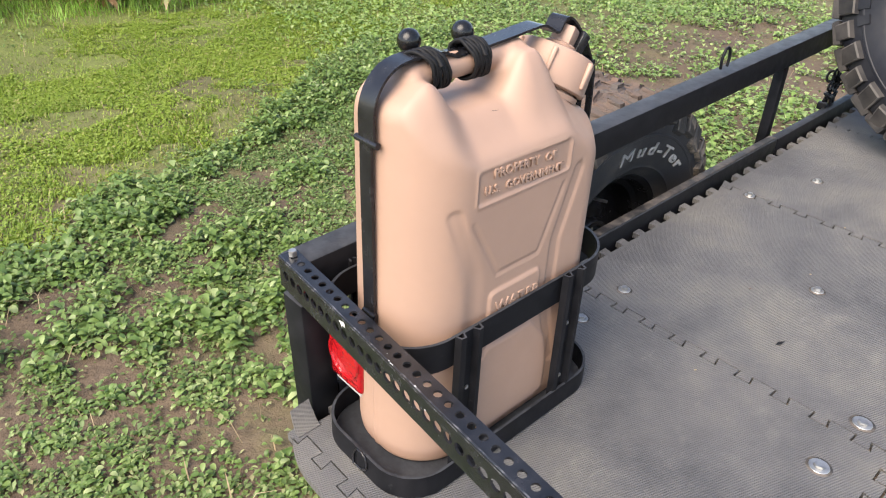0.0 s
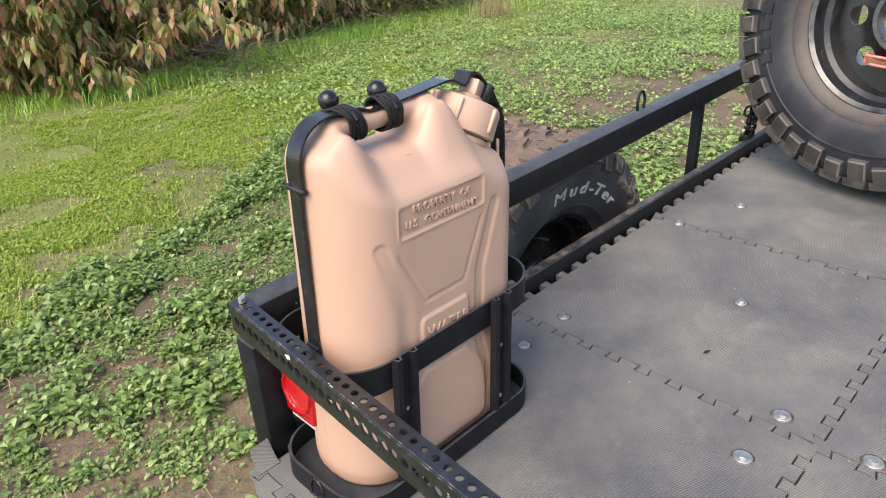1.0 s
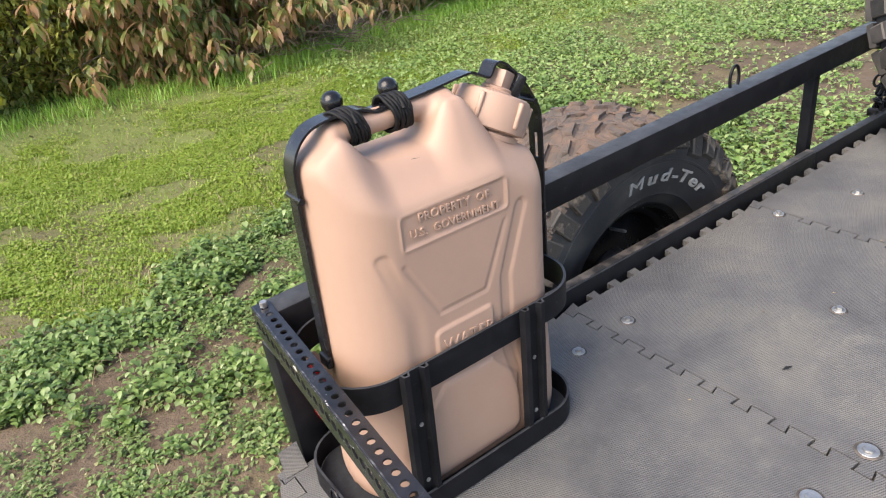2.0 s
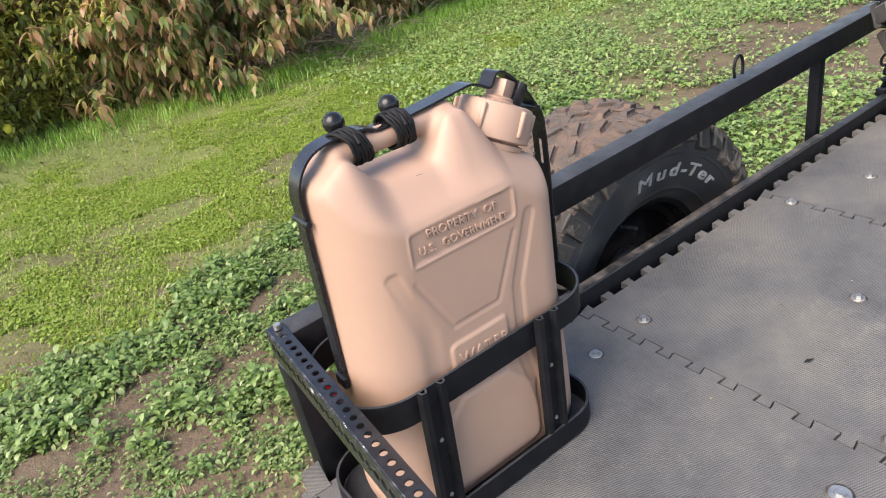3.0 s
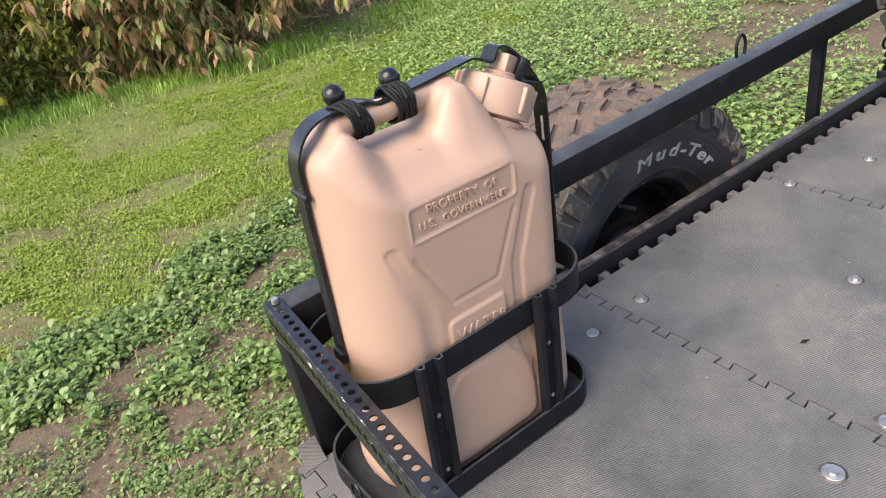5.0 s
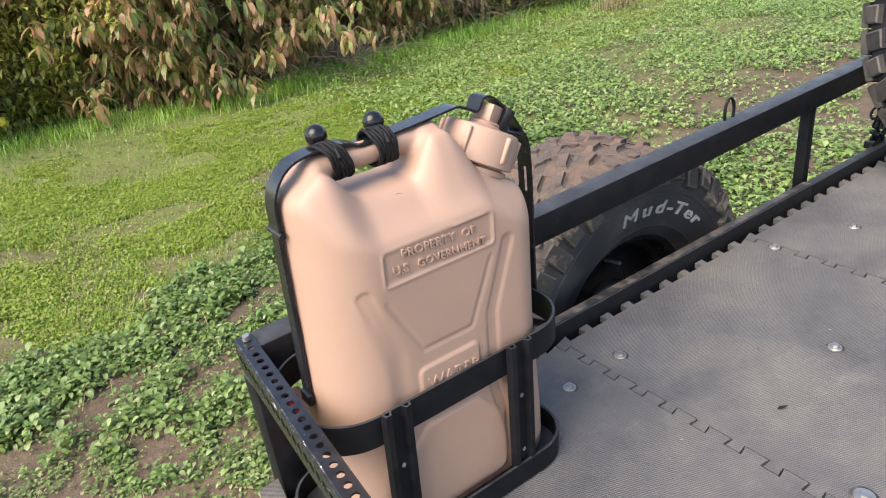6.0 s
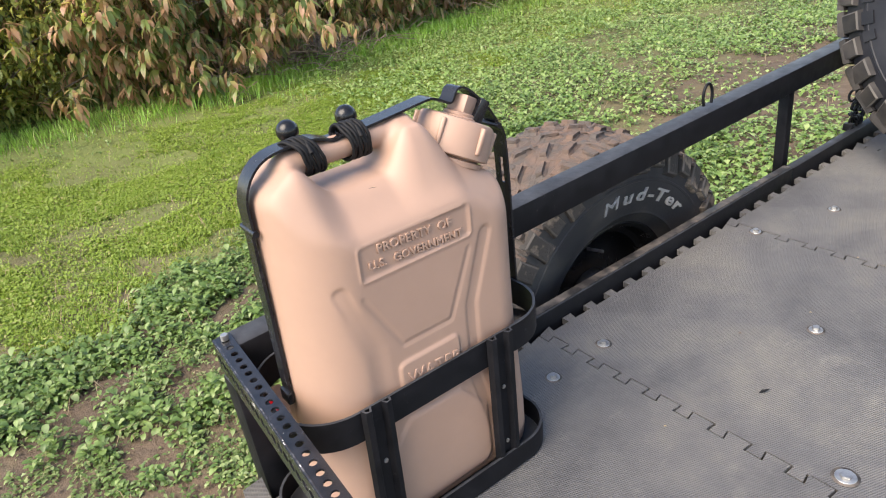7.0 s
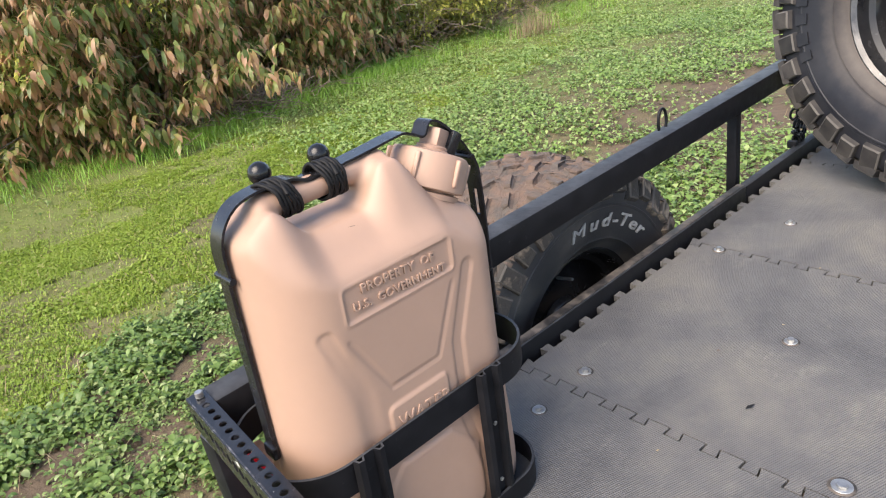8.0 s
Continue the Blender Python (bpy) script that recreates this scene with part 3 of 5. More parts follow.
def reach(x, y):
    """Growth thins out raggedly away from the trailer's near side."""
    d = np.hypot(np.maximum(0, np.maximum(x - 0.0, -6.2 - x)), np.maximum(0, np.maximum(-1.9 - y, y - 8.0)))
    under = sstep(-0.05, 0.1, x) * (1 - sstep(1.25, 1.45, x)) * sstep(-0.1, 0.05, y) * (1 - sstep(2.5, 2.8, y))
    n = value_noise(x, y, 0.7, 71)
    return (1 - 0.88 * sstep(0.0, 0.9, d + 0.8 * (n - 0.5))) * (1 - sstep(1.4, 3.4, d + 1.6 * (n - 0.5))) * (1 - 0.9 * under)


def drift_x(y):
    """Middle of the drift of tall weeds that parts the lawn from the bare strip by the trailer."""
    return -1.86 - 0.22 * y - 0.15 * np.maximum(y, 0) ** 2 * (1 - sstep(1.8, 2.6, y)) - 0.60 * sstep(1.8, 2.6, y)


def spot(x, y, cx, cy, rx, ry):
    return np.exp(-((x - cx) / rx) ** 2 - ((y - cy) / ry) ** 2)


def bare(x, y):
    """How bare the soil is, 0 to 1: a trodden strip inside the drift, patches, and wider ones towards the front."""
    n = 0.45 * value_noise(x, y, 0.30, 5) + 0.35 * value_noise(x, y, 0.13, 6) + 0.2 * value_noise(x, y, 0.06, 7)
    strip = np.exp(-((x - drift_x(y) - 0.36) / 0.14) ** 2) * (1 - sstep(1.2, 1.7, y))
    spots = spot(x, y, -0.88, 0.30, 0.16, 0.10) + spot(x, y, -1.42, -0.22, 0.14, 0.12) + spot(x, y, -0.55, 0.15, 0.12, 0.09)
    spots += spot(x, y, -1.7, 3.15, 0.35, 0.22) + spot(x, y, -0.55, 2.15, 0.20, 0.25) + spot(x, y, -0.7, 3.2, 0.30, 0.45) + spot(x, y, -1.5, 4.4, 0.5, 0.7)
    lush_spots = spot(x, y, -0.85, 2.6, 0.25, 0.28) + spot(x, y, -1.25, 0.15, 0.16, 0.16) + spot(x, y, -0.75, -0.2, 0.22, 0.2)
    right = sstep(1.6, 3.2, y) * sstep(-2.6, -1.7, x)
    return sstep(0.56, 0.68, n + 0.095 * strip + 0.21 * np.minimum(spots, 1) - 0.16 * lush_spots + 0.02 * right - 0.055)


def greenness(x, y):
    """Share of broad weeds against short grass: weeds by the trailer out to the drift, grass further out."""
    edge = drift_x(y) - 0.14 + 0.35 * (value_noise(x, y, 0.35, 11) - 0.5) + 0.2 * (value_noise(x, y, 0.12, 13) - 0.5)
    far = (1 - sstep(-4.75, -4.25, x + 0.5 * (value_noise(x, y, 0.5, 12) - 0.5))) * (1 - sstep(0.5, 1.3, y))
    return np.maximum(sstep(-0.14, 0.10, x - edge), 0.9 * far)


def lushness(x, y):
    """Tall clumps of larger leaves: the drift, and patches further along."""
    n = 0.6 * value_noise(x, y, 0.33, 33) + 0.4 * value_noise(x, y, 0.12, 34)
    drift = np.exp(-((x - drift_x(y)) / 0.20) ** 2) * (1 - sstep(1.9, 2.5, y))
    return sstep(0.46, 0.66, n + 0.30 * drift + 0.10 * sstep(1.4, 2.6, y) * (1 - sstep(-1.9, -1.5, x)) + 0.12 * (1 - sstep(-4.6, -4.2, x)) - 0.03)


def seen_side(y):
    """Fewer plants behind the trailer's tail."""
    return 0.25 + 0.75 * sstep(-1.5, -0.8, y)


# broad-leaved weeds: rosettes of rounded leaves, crowding into clumps
px, py, r = both(25000, 28000, 21)
lush = lushness(px, py)
tuft = sstep(0.40, 0.60, 0.5 * value_noise(px, py, 0.16, 36) + 0.5 * value_noise(px, py, 0.07, 38))
keep = r.random(len(px)) < greenness(px, py) * reach(px, py) * seen_side(py) * (1 - 0.88 * bare(px, py)) * np.minimum(1, 0.22 + 0.75 * tuft + 0.45 * lush)
px, py, lush = px[keep], py[keep], lush[keep]
per = 8
n = len(px) * per
bx, by = np.repeat(px, per), np.repeat(py, per)
plant = np.repeat(r.uniform(0.42, 0.80, len(px)) * (0.72 + 0.48 * lush), per)
lush = np.repeat(lush, per)
ring_ = np.tile(np.arange(per) / per, len(px))
head_ = r.uniform(0, 2 * math.pi, n)
off = (0.004 + 0.026 * ring_) * plant
base = np.stack([bx + off * np.cos(head_), by + off * np.sin(head_), np.zeros(n)], 1)
base[:, 2] = ground_height(base[:, 0], base[:, 1]) + (0.004 + (1 - ring_) * (0.022 + 0.040 * lush)) * plant
length = r.uniform(0.024, 0.046, n) * plant
weeds = new("weeds", small_leaves("weeds", base, head_, 0.15 + 0.95 * (1 - ring_) * r.uniform(0.6, 1.2, n), length, length * r.uniform(0.46, 0.74, n), WEED, 0.30, r.uniform(0.3, 1.1, n), ((0.22, 0.55), (0.55, 1.0), (0.85, 0.78))))
tagged(weeds, "low green broad-leaved weeds in loose clumps", "weeds", kind="stuff")

# small seedlings between them
px, py, r = both(190000, 230000, 22)
keep = (r.random(len(px)) < greenness(px, py) * reach(px, py) * seen_side(py) * (1 - 0.86 * bare(px, py)) * (0.20 + 0.80 * sstep(0.34, 0.64, 0.6 * value_noise(px, py, 0.11, 35) + 0.4 * value_noise(px, py, 0.045, 37))))
px, py = px[keep], py[keep]
n = len(px)
base = np.stack([px, py, ground_height(px, py) + r.uniform(0.0, 0.020, n)], 1)
length = r.uniform(0.010, 0.024, n)
sprigs = new("seedlings", small_leaves("seedlings", base, r.uniform(0, 6.28, n), r.uniform(0, 0.9, n), length, length * r.uniform(0.40, 0.70, n), SEEDLING, 0.3, r.uniform(0.2, 0.9, n), ((0.55, 1.0),)))
tagged(sprigs, "small olive green seedlings scattered on brown soil", "weeds", kind="stuff")

# short grass, worn through to the soil in places
px, py, r = both(760000, 400000, 23, -5.0, -1.6, -1.1, 4.2)
worn = sstep(0.48, 0.58, 0.55 * value_noise(px, py, 0.42, 44) + 0.45 * value_noise(px, py, 0.14, 45))
dens = (1 - greenness(px, py)) * reach(px, py) * (0.22 + 0.78 * sstep(0.22, 0.55, 0.6 * value_noise(px, py, 0.30, 41) + 0.4 * value_noise(px, py, 0.11, 43))) * (1 - 0.90 * worn)
keep = r.random(len(px)) < dens
px, py = px[keep], py[keep]
n = len(px)
base = np.stack([px, py, ground_height(px, py) - 0.002], 1)
tallness = 0.6 + 0.8 * value_noise(px, py, 0.5, 42)
grass = new("grass", blades_mesh("grass", base, r.uniform(0, 6.28, n), r.uniform(0.45, 0.97, n), r.uniform(0.014, 0.034, n) * tallness, r.uniform(0.003, 0.006, n), GRASS))
tagged(grass, "short yellow-green grass with worn patches", "grass", kind="stuff")

# mid-distance leafy cover and tall grass along the hedge
px, py, r = scatter(330000, X0, X1, 1.6, Y1, 24)
keep = r.random(len(px)) < 0.95 * reach(px, py) * sstep(1.8, 2.6, py) * (1 - 0.95 * bare(px, py)) * (0.16 + 0.84 * sstep(0.33, 0.55, 0.6 * value_noise(px, py, 0.5, 51) + 0.4 * value_noise(px, py, 0.2, 52) + 0.08 * sstep(-3.4, -2.2, px)))
px, py = px[keep], py[keep]
n = len(px)
base = np.stack([px, py, ground_height(px, py) + r.uniform(0.0, 0.05, n)], 1)
length = r.uniform(0.022, 0.043, n)
cover = new("ground_cover", small_leaves("ground_cover", base, r.uniform(0, 6.28, n), r.uniform(0, 1.0, n), length, length * r.uniform(0.55, 0.9, n), COVER, 0.25, r.uniform(0.3, 1.2, n), ((0.6, 1.0),)))
tagged(cover, "bright green leafy ground cover further off", "weeds", kind="stuff")

px, py, r = scatter(170000, -7.4, -3.8, -1.6, 9, 25)
hedge_x = -5.55 + 0.2 * np.sin(1.1 * py) - 0.45 * sstep(2.0, 3.2, py)
keep = r.random(len(px)) < np.exp(-((px - hedge_x - 0.35 * sstep(1.5, 4, py)) / 0.40) ** 2) * (1 - 0.9 * sstep(4.4, 5.6, py)) * (0.25 + 0.75 * sstep(1.0, 3.0, py))
px, py = px[keep], py[keep]
n = len(px)
base = np.stack([px, py, ground_height(px, py) - 0.002], 1)
tall = new("tall_grass", blades_mesh("tall_grass", base, r.uniform(0, 6.28, n), r.uniform(0.3, 0.9, n), r.uniform(0.06, 0.17, n), r.uniform(0.004, 0.007, n), TALL))
tagged(tall, "taller lush grass along the foot of the bushes", "grass", kind="stuff")

px, py, r = both(520000, 330000, 27, -5.0, -1.6, -1.1, 4.2)
keep = r.random(len(px)) < reach(px, py) * (1 - greenness(px, py)) * (0.25 + 0.75 * sstep(0.4, 0.7, value_noise(px, py, 0.28, 61))) * (1 - 0.9 * sstep(0.48, 0.58, 0.55 * value_noise(px, py, 0.42, 44) + 0.45 * value_noise(px, py, 0.14, 45)))
px, py = px[keep], py[keep]
n = len(px)
base = np.stack([px, py, ground_height(px, py) + r.uniform(0.0, 0.022, n)], 1)
length = r.uniform(0.010, 0.025, n)
bits = new("lawn_weeds", small_leaves("lawn_weeds", base, r.uniform(0, 6.28, n), r.uniform(0, 1.0, n), length, length * r.uniform(0.45, 0.85, n), LAWN, 0.25, r.uniform(0.3, 1.2, n)))
tagged(bits, "yellow-green leafy weeds among the short grass", "weeds", kind="stuff")

# dry stalks
px, py, r = scatter(1600, -5.5, 0, -2, 7, 26)
n = len(px)
base = np.stack([px, py, ground_height(px, py) + 0.006], 1)
stalks = new("dry_stalks", blades_mesh("dry_stalks", base, r.uniform(0, 6.28, n), r.uniform(0.93, 0.985, n), r.uniform(0.03, 0.14, n), r.uniform(0.002, 0.004, n), DRY))
tagged(stalks, "dry straw stalks lying among the weeds", "straw", kind="stuff")


r = np.random.default_rng(29)
n = 260
hd = r.uniform(0, 6.28, n)
base = np.stack([-5.12 + 0.10 * r.normal(size=n), 6.55 + 0.16 * r.normal(size=n), np.zeros(n)], 1)
base[:, 2] = ground_height(base[:, 0], base[:, 1]) - 0.005
tuft_ = new("dry_grass", blades_mesh("dry_grass", base, hd, r.uniform(0.2, 0.75, n), r.uniform(0.16, 0.42, n), r.uniform(0.004, 0.008, n), DRY))
tagged(tuft_, "tuft of pale dry grass standing in green grass", "grass", kind="stuff")


# ---- bushes ----
def tree(x, y, height, spread, clusters, seed, leaf, name, label, droopy=True, fruit=0):
    r = np.random.default_rng(seed)
    rr = random.Random(seed)
    z0 = float(ground_height(np.array([x]), np.array([y]))[0]) - 0.05
    ob = thing(name, (x, y, z0), label, "tree")
    pts, rad = [], []
    tips = []
    verts, faces = [], []

    def limb(p, d, length, r0, depth):
        segs = 5
        ring = 6
        start = len(verts)
        q, dd = Vector(p), Vector(d).normalized()
        for i in range(segs + 1):
            rad_ = r0 * (1 - 0.75 * i / segs)
            side = dd.orthogonal().normalized()
            up = dd.cross(side)
            for k in range(ring):
                a = 2 * math.pi * k / ring
                verts.append(q + side * rad_ * math.cos(a) + up * rad_ * math.sin(a))
            if i < segs:
                for k in range(ring):
                    a0, a1 = start + i * ring + k, start + i * ring + (k + 1) % ring
                    faces.append((a0, a1, a1 + ring, a0 + ring))
            if depth > 0 and i >= 1:
                for _ in range(2 if depth > 1 else 1):
                    nd = (dd + Vector((rr.uniform(-1, 1), rr.uniform(-1, 1), rr.uniform(-0.35, 0.6)))).normalized()
                    limb(q, nd, length * rr.uniform(0.45, 0.7), rad_ * 0.6, depth - 1)
            if depth == 0:
                tips.append(q.copy())
            q = q + dd * length / segs
            dd = (dd + Vector((rr.uniform(-0.25, 0.25), rr.uniform(-0.25, 0.25), rr.uniform(-0.25, 0.15)))).normalized()

    for k in range(4):
        a = 2 * math.pi * k / 4 + rr.uniform(-0.4, 0.4)
        limb((0, 0, 0), (math.cos(a) * 0.9, math.sin(a) * 0.9, 1.0), height * 0.62, 0.05, 2)
    part("trunk", mesh_of("trunk", verts, faces, BARK, True), ob)
    # whorls of leaves on an uneven shell and at twig ends
    cl = []
    lob = [(rr.uniform(0, 6.28), rr.uniform(-0.4, 0.6), rr.uniform(0.7, 1.1)) for _ in range(9)]
    while len(cl) < clusters:
        a, u = rr.uniform(0, 6.28), rr.uniform(0.0, 1.0) ** 1.35
        wid = spread * (0.95 + 0.20 * math.sin(math.pi * min(1, u * 1.1))) * (0.8 + 0.25 * math.sin(3 * a + seed) + 0.12 * math.sin(7 * a + 5 * u))
        q = math.sqrt(rr.uniform(0.25, 1.0))
        c = Vector((math.cos(a) * wid * q, math.sin(a) * wid * q, 0.06 + u * height))
        if noise.noise(c * 1.7 + Vector((seed, 0, 0))) > -0.18:
            cl.append(c)
    cl += [t_ for t_ in tips if rr.random() < 0.5]
    C = np.array([tuple(c) for c in cl])
    per = 8 if droopy else 9
    n = len(C) * per
    B = np.repeat(C, per, 0) + r.normal(0, 0.022 if droopy else 0.06, (n, 3))
    hd = r.uniform(0, 6.28, n)
    if droopy:
        me = small_leaves("crown", B, hd, r.uniform(-1.25, 0.05, n), r.uniform(0.09, 0.175, n), r.uniform(0.030, 0.052, n), leaf, 0.35, r.uniform(0.3, 0.9, n), ((0.3, 0.85), (0.7, 0.95)))
    else:
        me = small_leaves("crown", B, hd, r.uniform(-0.8, 0.8, n), r.uniform(0.055, 0.10, n), r.uniform(0.03, 0.048, n), leaf, 0.3, r.uniform(0.2, 0.9, n))
    me.update()
    part("crown", me, ob)
    if fruit:
        bm = bmesh.new()
        bmesh.ops.create_uvsphere(bm, u_segments=10, v_segments=8, radius=0.034)
        for v in bm.verts:
            v.co.z *= 1.25
        fm = bm_mesh("fruit", bm, YELLOW, 180)
        for k in range(fruit):
            c = rr.choice(cl)
            part("fruit", fm, ob, "", Matrix.Translation(Vector(c) * 1.02 + Vector((0.05, 0, -0.06))))
    return ob


droop_label = "dense bush with drooping green and browned leaves"
tree(-6.60, 1.25, 2.3, 1.25, 2300, 1, AVO, "bush", droop_label)
tree(-6.75, 2.5, 2.4, 1.35, 2300, 2, AVO, "bush", droop_label)
tree(-6.85, 4.5, 2.3, 1.20, 1200, 3, AVO, "bush", droop_label)
tree(-6.35, -0.15, 1.9, 0.80, 900, 4, LEMON_LEAF, "lemon_tree", "small-leaved lemon bush with yellow fruit", False, 26)
tree(-7.5, 1.4, 2.6, 1.4, 520, 5, LEMON_LEAF, "lemon_tree", "small-leaved lemon bush with yellow fruit", False, 30)
tree(-6.9, 6.3, 1.7, 1.05, 620, 6, LEMON_LEAF, "shrub", "olive green shrub at the edge of the grass", False, 0)
tree(-7.3, 8.3, 1.7, 1.2, 520, 7, LEMON_LEAF, "shrub", "olive green shrub at the edge of the grass", False, 0)
tree(-8.2, 10.2, 2.2, 1.7, 500, 10, AVO, "shrub", "brownish shrub behind the grass slope")
tree(-9.0, 4.0, 3.2, 2.0, 520, 8, LEMON_LEAF, "shrub", "dark olive shrub behind the drooping bushes", False, 0)
tree(-9.0, -0.5, 3.2, 2.0, 520, 9, LEMON_LEAF, "shrub", "dark olive shrub behind the drooping bushes", False, 0)

# dry brushwood at the foot of the bushes
rr = random.Random(8)
vs, fs = [], []
for k in range(1500):
    c = Vector((rr.gauss(-5.75, 0.22), rr.gauss(2.75, 0.55), GZ + abs(rr.gauss(0.06, 0.09))))
    if k > 600:
        c = Vector((rr.gauss(-6.5, 0.45), rr.gauss(7.0, 1.3), GZ + abs(rr.gauss(0.1, 0.32))))
    d = Vector((rr.uniform(-1, 1), rr.uniform(-1, 1), rr.uniform(-0.3, 0.7))).normalized()
    L, w = rr.uniform(0.15, 0.5), rr.uniform(0.0025, 0.006)
    s_ = d.orthogonal().normalized() * w
    u_ = d.cross(s_).normalized() * w
    i = len(vs)
    e = c + d * L + Vector((rr.uniform(-0.05, 0.05), rr.uniform(-0.05, 0.05), -0.04))
    m_ = (c + e) / 2 + Vector((0, 0, 0.04))
    for q, f_ in ((c, 1), (m_, 0.8), (e, 0.4)):
        vs += [q + s_ * f_, q - s_ * f_ * 0.5 + u_ * f_, q - s_ * f_ * 0.5 - u_ * f_]
    for a in (0, 3):
        for b_ in range(3):
            fs.append((i + a + b_, i + a + (b_ + 1) % 3, i + a + 3 + (b_ + 1) % 3, i + a + 3 + b_))
brush = new("brushwood", mesh_of("brushwood", vs, fs, TWIG))
tagged(brush, "tangle of dry brown twigs under the bushes", "twigs", kind="stuff")

# ---- trailer ----
RAIL0, RAIL1 = Vector((0.002, -0.010, 0.2605)), Vector((-0.050, 2.42, 0.2850))
trailer = thing("trailer", (0.6, 1.1, GZ), "black steel utility trailer with low side rail and foam-covered deck", "trailer")
INV = Matrix.Translation(-Vector((0.6, 1.1, GZ)))


def tpart(name, me, label="", parent=None):
    return part(name, me, parent or trailer, label, INV if parent is None else None)


tpart("deck_board", box("deck_board", (0.045, -0.05, -0.032), (1.30, 2.40, -0.014), PLY), "weathered plywood deck")
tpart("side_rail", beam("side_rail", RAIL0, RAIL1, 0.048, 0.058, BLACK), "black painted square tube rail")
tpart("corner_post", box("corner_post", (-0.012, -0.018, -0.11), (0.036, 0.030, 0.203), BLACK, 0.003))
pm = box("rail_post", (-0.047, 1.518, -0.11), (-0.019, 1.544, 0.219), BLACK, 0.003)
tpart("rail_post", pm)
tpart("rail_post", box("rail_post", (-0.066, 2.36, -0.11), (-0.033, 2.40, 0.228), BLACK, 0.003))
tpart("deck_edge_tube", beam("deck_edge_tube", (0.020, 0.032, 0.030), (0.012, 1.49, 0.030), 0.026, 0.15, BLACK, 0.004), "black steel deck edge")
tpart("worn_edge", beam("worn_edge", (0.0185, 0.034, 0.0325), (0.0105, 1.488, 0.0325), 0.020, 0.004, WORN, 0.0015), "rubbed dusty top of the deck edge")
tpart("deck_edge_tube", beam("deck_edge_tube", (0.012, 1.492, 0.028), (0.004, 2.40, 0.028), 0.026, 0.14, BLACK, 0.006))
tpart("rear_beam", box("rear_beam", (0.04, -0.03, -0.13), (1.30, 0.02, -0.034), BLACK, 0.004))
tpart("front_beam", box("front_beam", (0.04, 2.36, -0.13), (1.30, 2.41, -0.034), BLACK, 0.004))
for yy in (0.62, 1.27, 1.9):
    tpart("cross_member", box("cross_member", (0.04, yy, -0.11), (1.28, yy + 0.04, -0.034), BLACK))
tpart("axle", tube("axle", [(-0.26, 0.913, -0.162), (0.3, 0.913, -0.162), (1.2, 0.913, -0.162)], 0.03, BLACK))

# punched angle bar across the rear
PITCH = 0.01835


def punched(length, wide, rows, r):
    holes = []
    n = int((length - 0.02) / PITCH)
    for k in range(n):
        holes.append(circle(0.018 + PITCH * k, rows, r, 10))
    return plate_with_holes([(0, 0), (length, 0), (length, wide), (0, wide)], holes, 0.003)


bar = new("bar_pivot")
bar.name = "punched_bar"
bar.parent = trailer
bar["label"] = "black punched steel angle bar with chipped paint"
BAR_M = Matrix.Translation((-0.012, -0.017, 0.2635)) @ pose(0, 0, 0, 0, 2.0, -3.2)
bar.matrix_basis = INV @ BAR_M
BARPAINT = speckled("chipped_black_paint", (0.006, 0.0065, 0.008), (0.018, 0.018, 0.021), 0.24, 40, 260, 0.15, 0.0006)
t, b, nn, ln = nodes(BARPAINT)
ch = noise_tex(t, 34, 3, 0.5)
cr = ramp(t, ch.outputs[0], [(0.690, (0, 0, 0)), (0.700, (1, 1, 1))])
old = b.inputs["Base Color"].links[0].from_socket
ln(mix(t, cr.outputs[0], old, (0.55, 0.55, 0.53)), b.inputs["Base Color"])
# Bend colour: scuffed paint, with its blue-white highlight painted in as well.
BEND = speckled("rubbed_highlight_edge", (0.020, 0.021, 0.024), (0.16, 0.16, 0.165), 0.25, 60, 300, 0.2, 0.0006, lo=0.48, hi=0.78)
part("top_flange", bm_mesh("top_flange", punched(1.30, 0.027, 0.0150, 0.0052), BARPAINT, 30), bar)
bm = punched(1.30, 0.046, 0.0250, 0.0074)
bm.transform(pose(0, 0, -0.0035, 90) @ Matrix.Translation((0, -0.046, 0)))
part("front_flange", bm_mesh("front_flange", bm, BARPAINT, 30), bar)
part("bend", tube("bend", [(0, 0.002, -0.002), (0.6, 0.002, -0.002), (1.30, 0.002, -0.002)], 0.0024, BEND, 8), bar)


def bolt_mesh(name, r, h):
    bm = bmesh.new()
    bmesh.ops.create_cone(bm, cap_ends=True, segments=6, radius1=r, radius2=r * 0.96, depth=h)
    bmesh.ops.translate(bm, verts=bm.verts, vec=(0, 0, h / 2))
    bmesh.ops.bevel(bm, geom=[e for e in bm.edges], offset=r * 0.1, segments=2, affect="EDGES")
    return bm_mesh(name, bm, STEEL, 40)


def washer_mesh(name, r, h):
    bm = bmesh.new()
    bmesh.ops.create_cone(bm, cap_ends=True, segments=24, radius1=r, radius2=r * 0.92, depth=h)
    bmesh.ops.translate(bm, verts=bm.verts, vec=(0, 0, h / 2))
    return bm_mesh(name, bm, STEEL, 40)


part("corner_bolt", bolt_mesh("corner_bolt", 0.0062, 0.009), bar, "bright zinc hex bolt", Matrix.Translation((0.012, 0.016, 0.0)))
rr = random.Random(3)
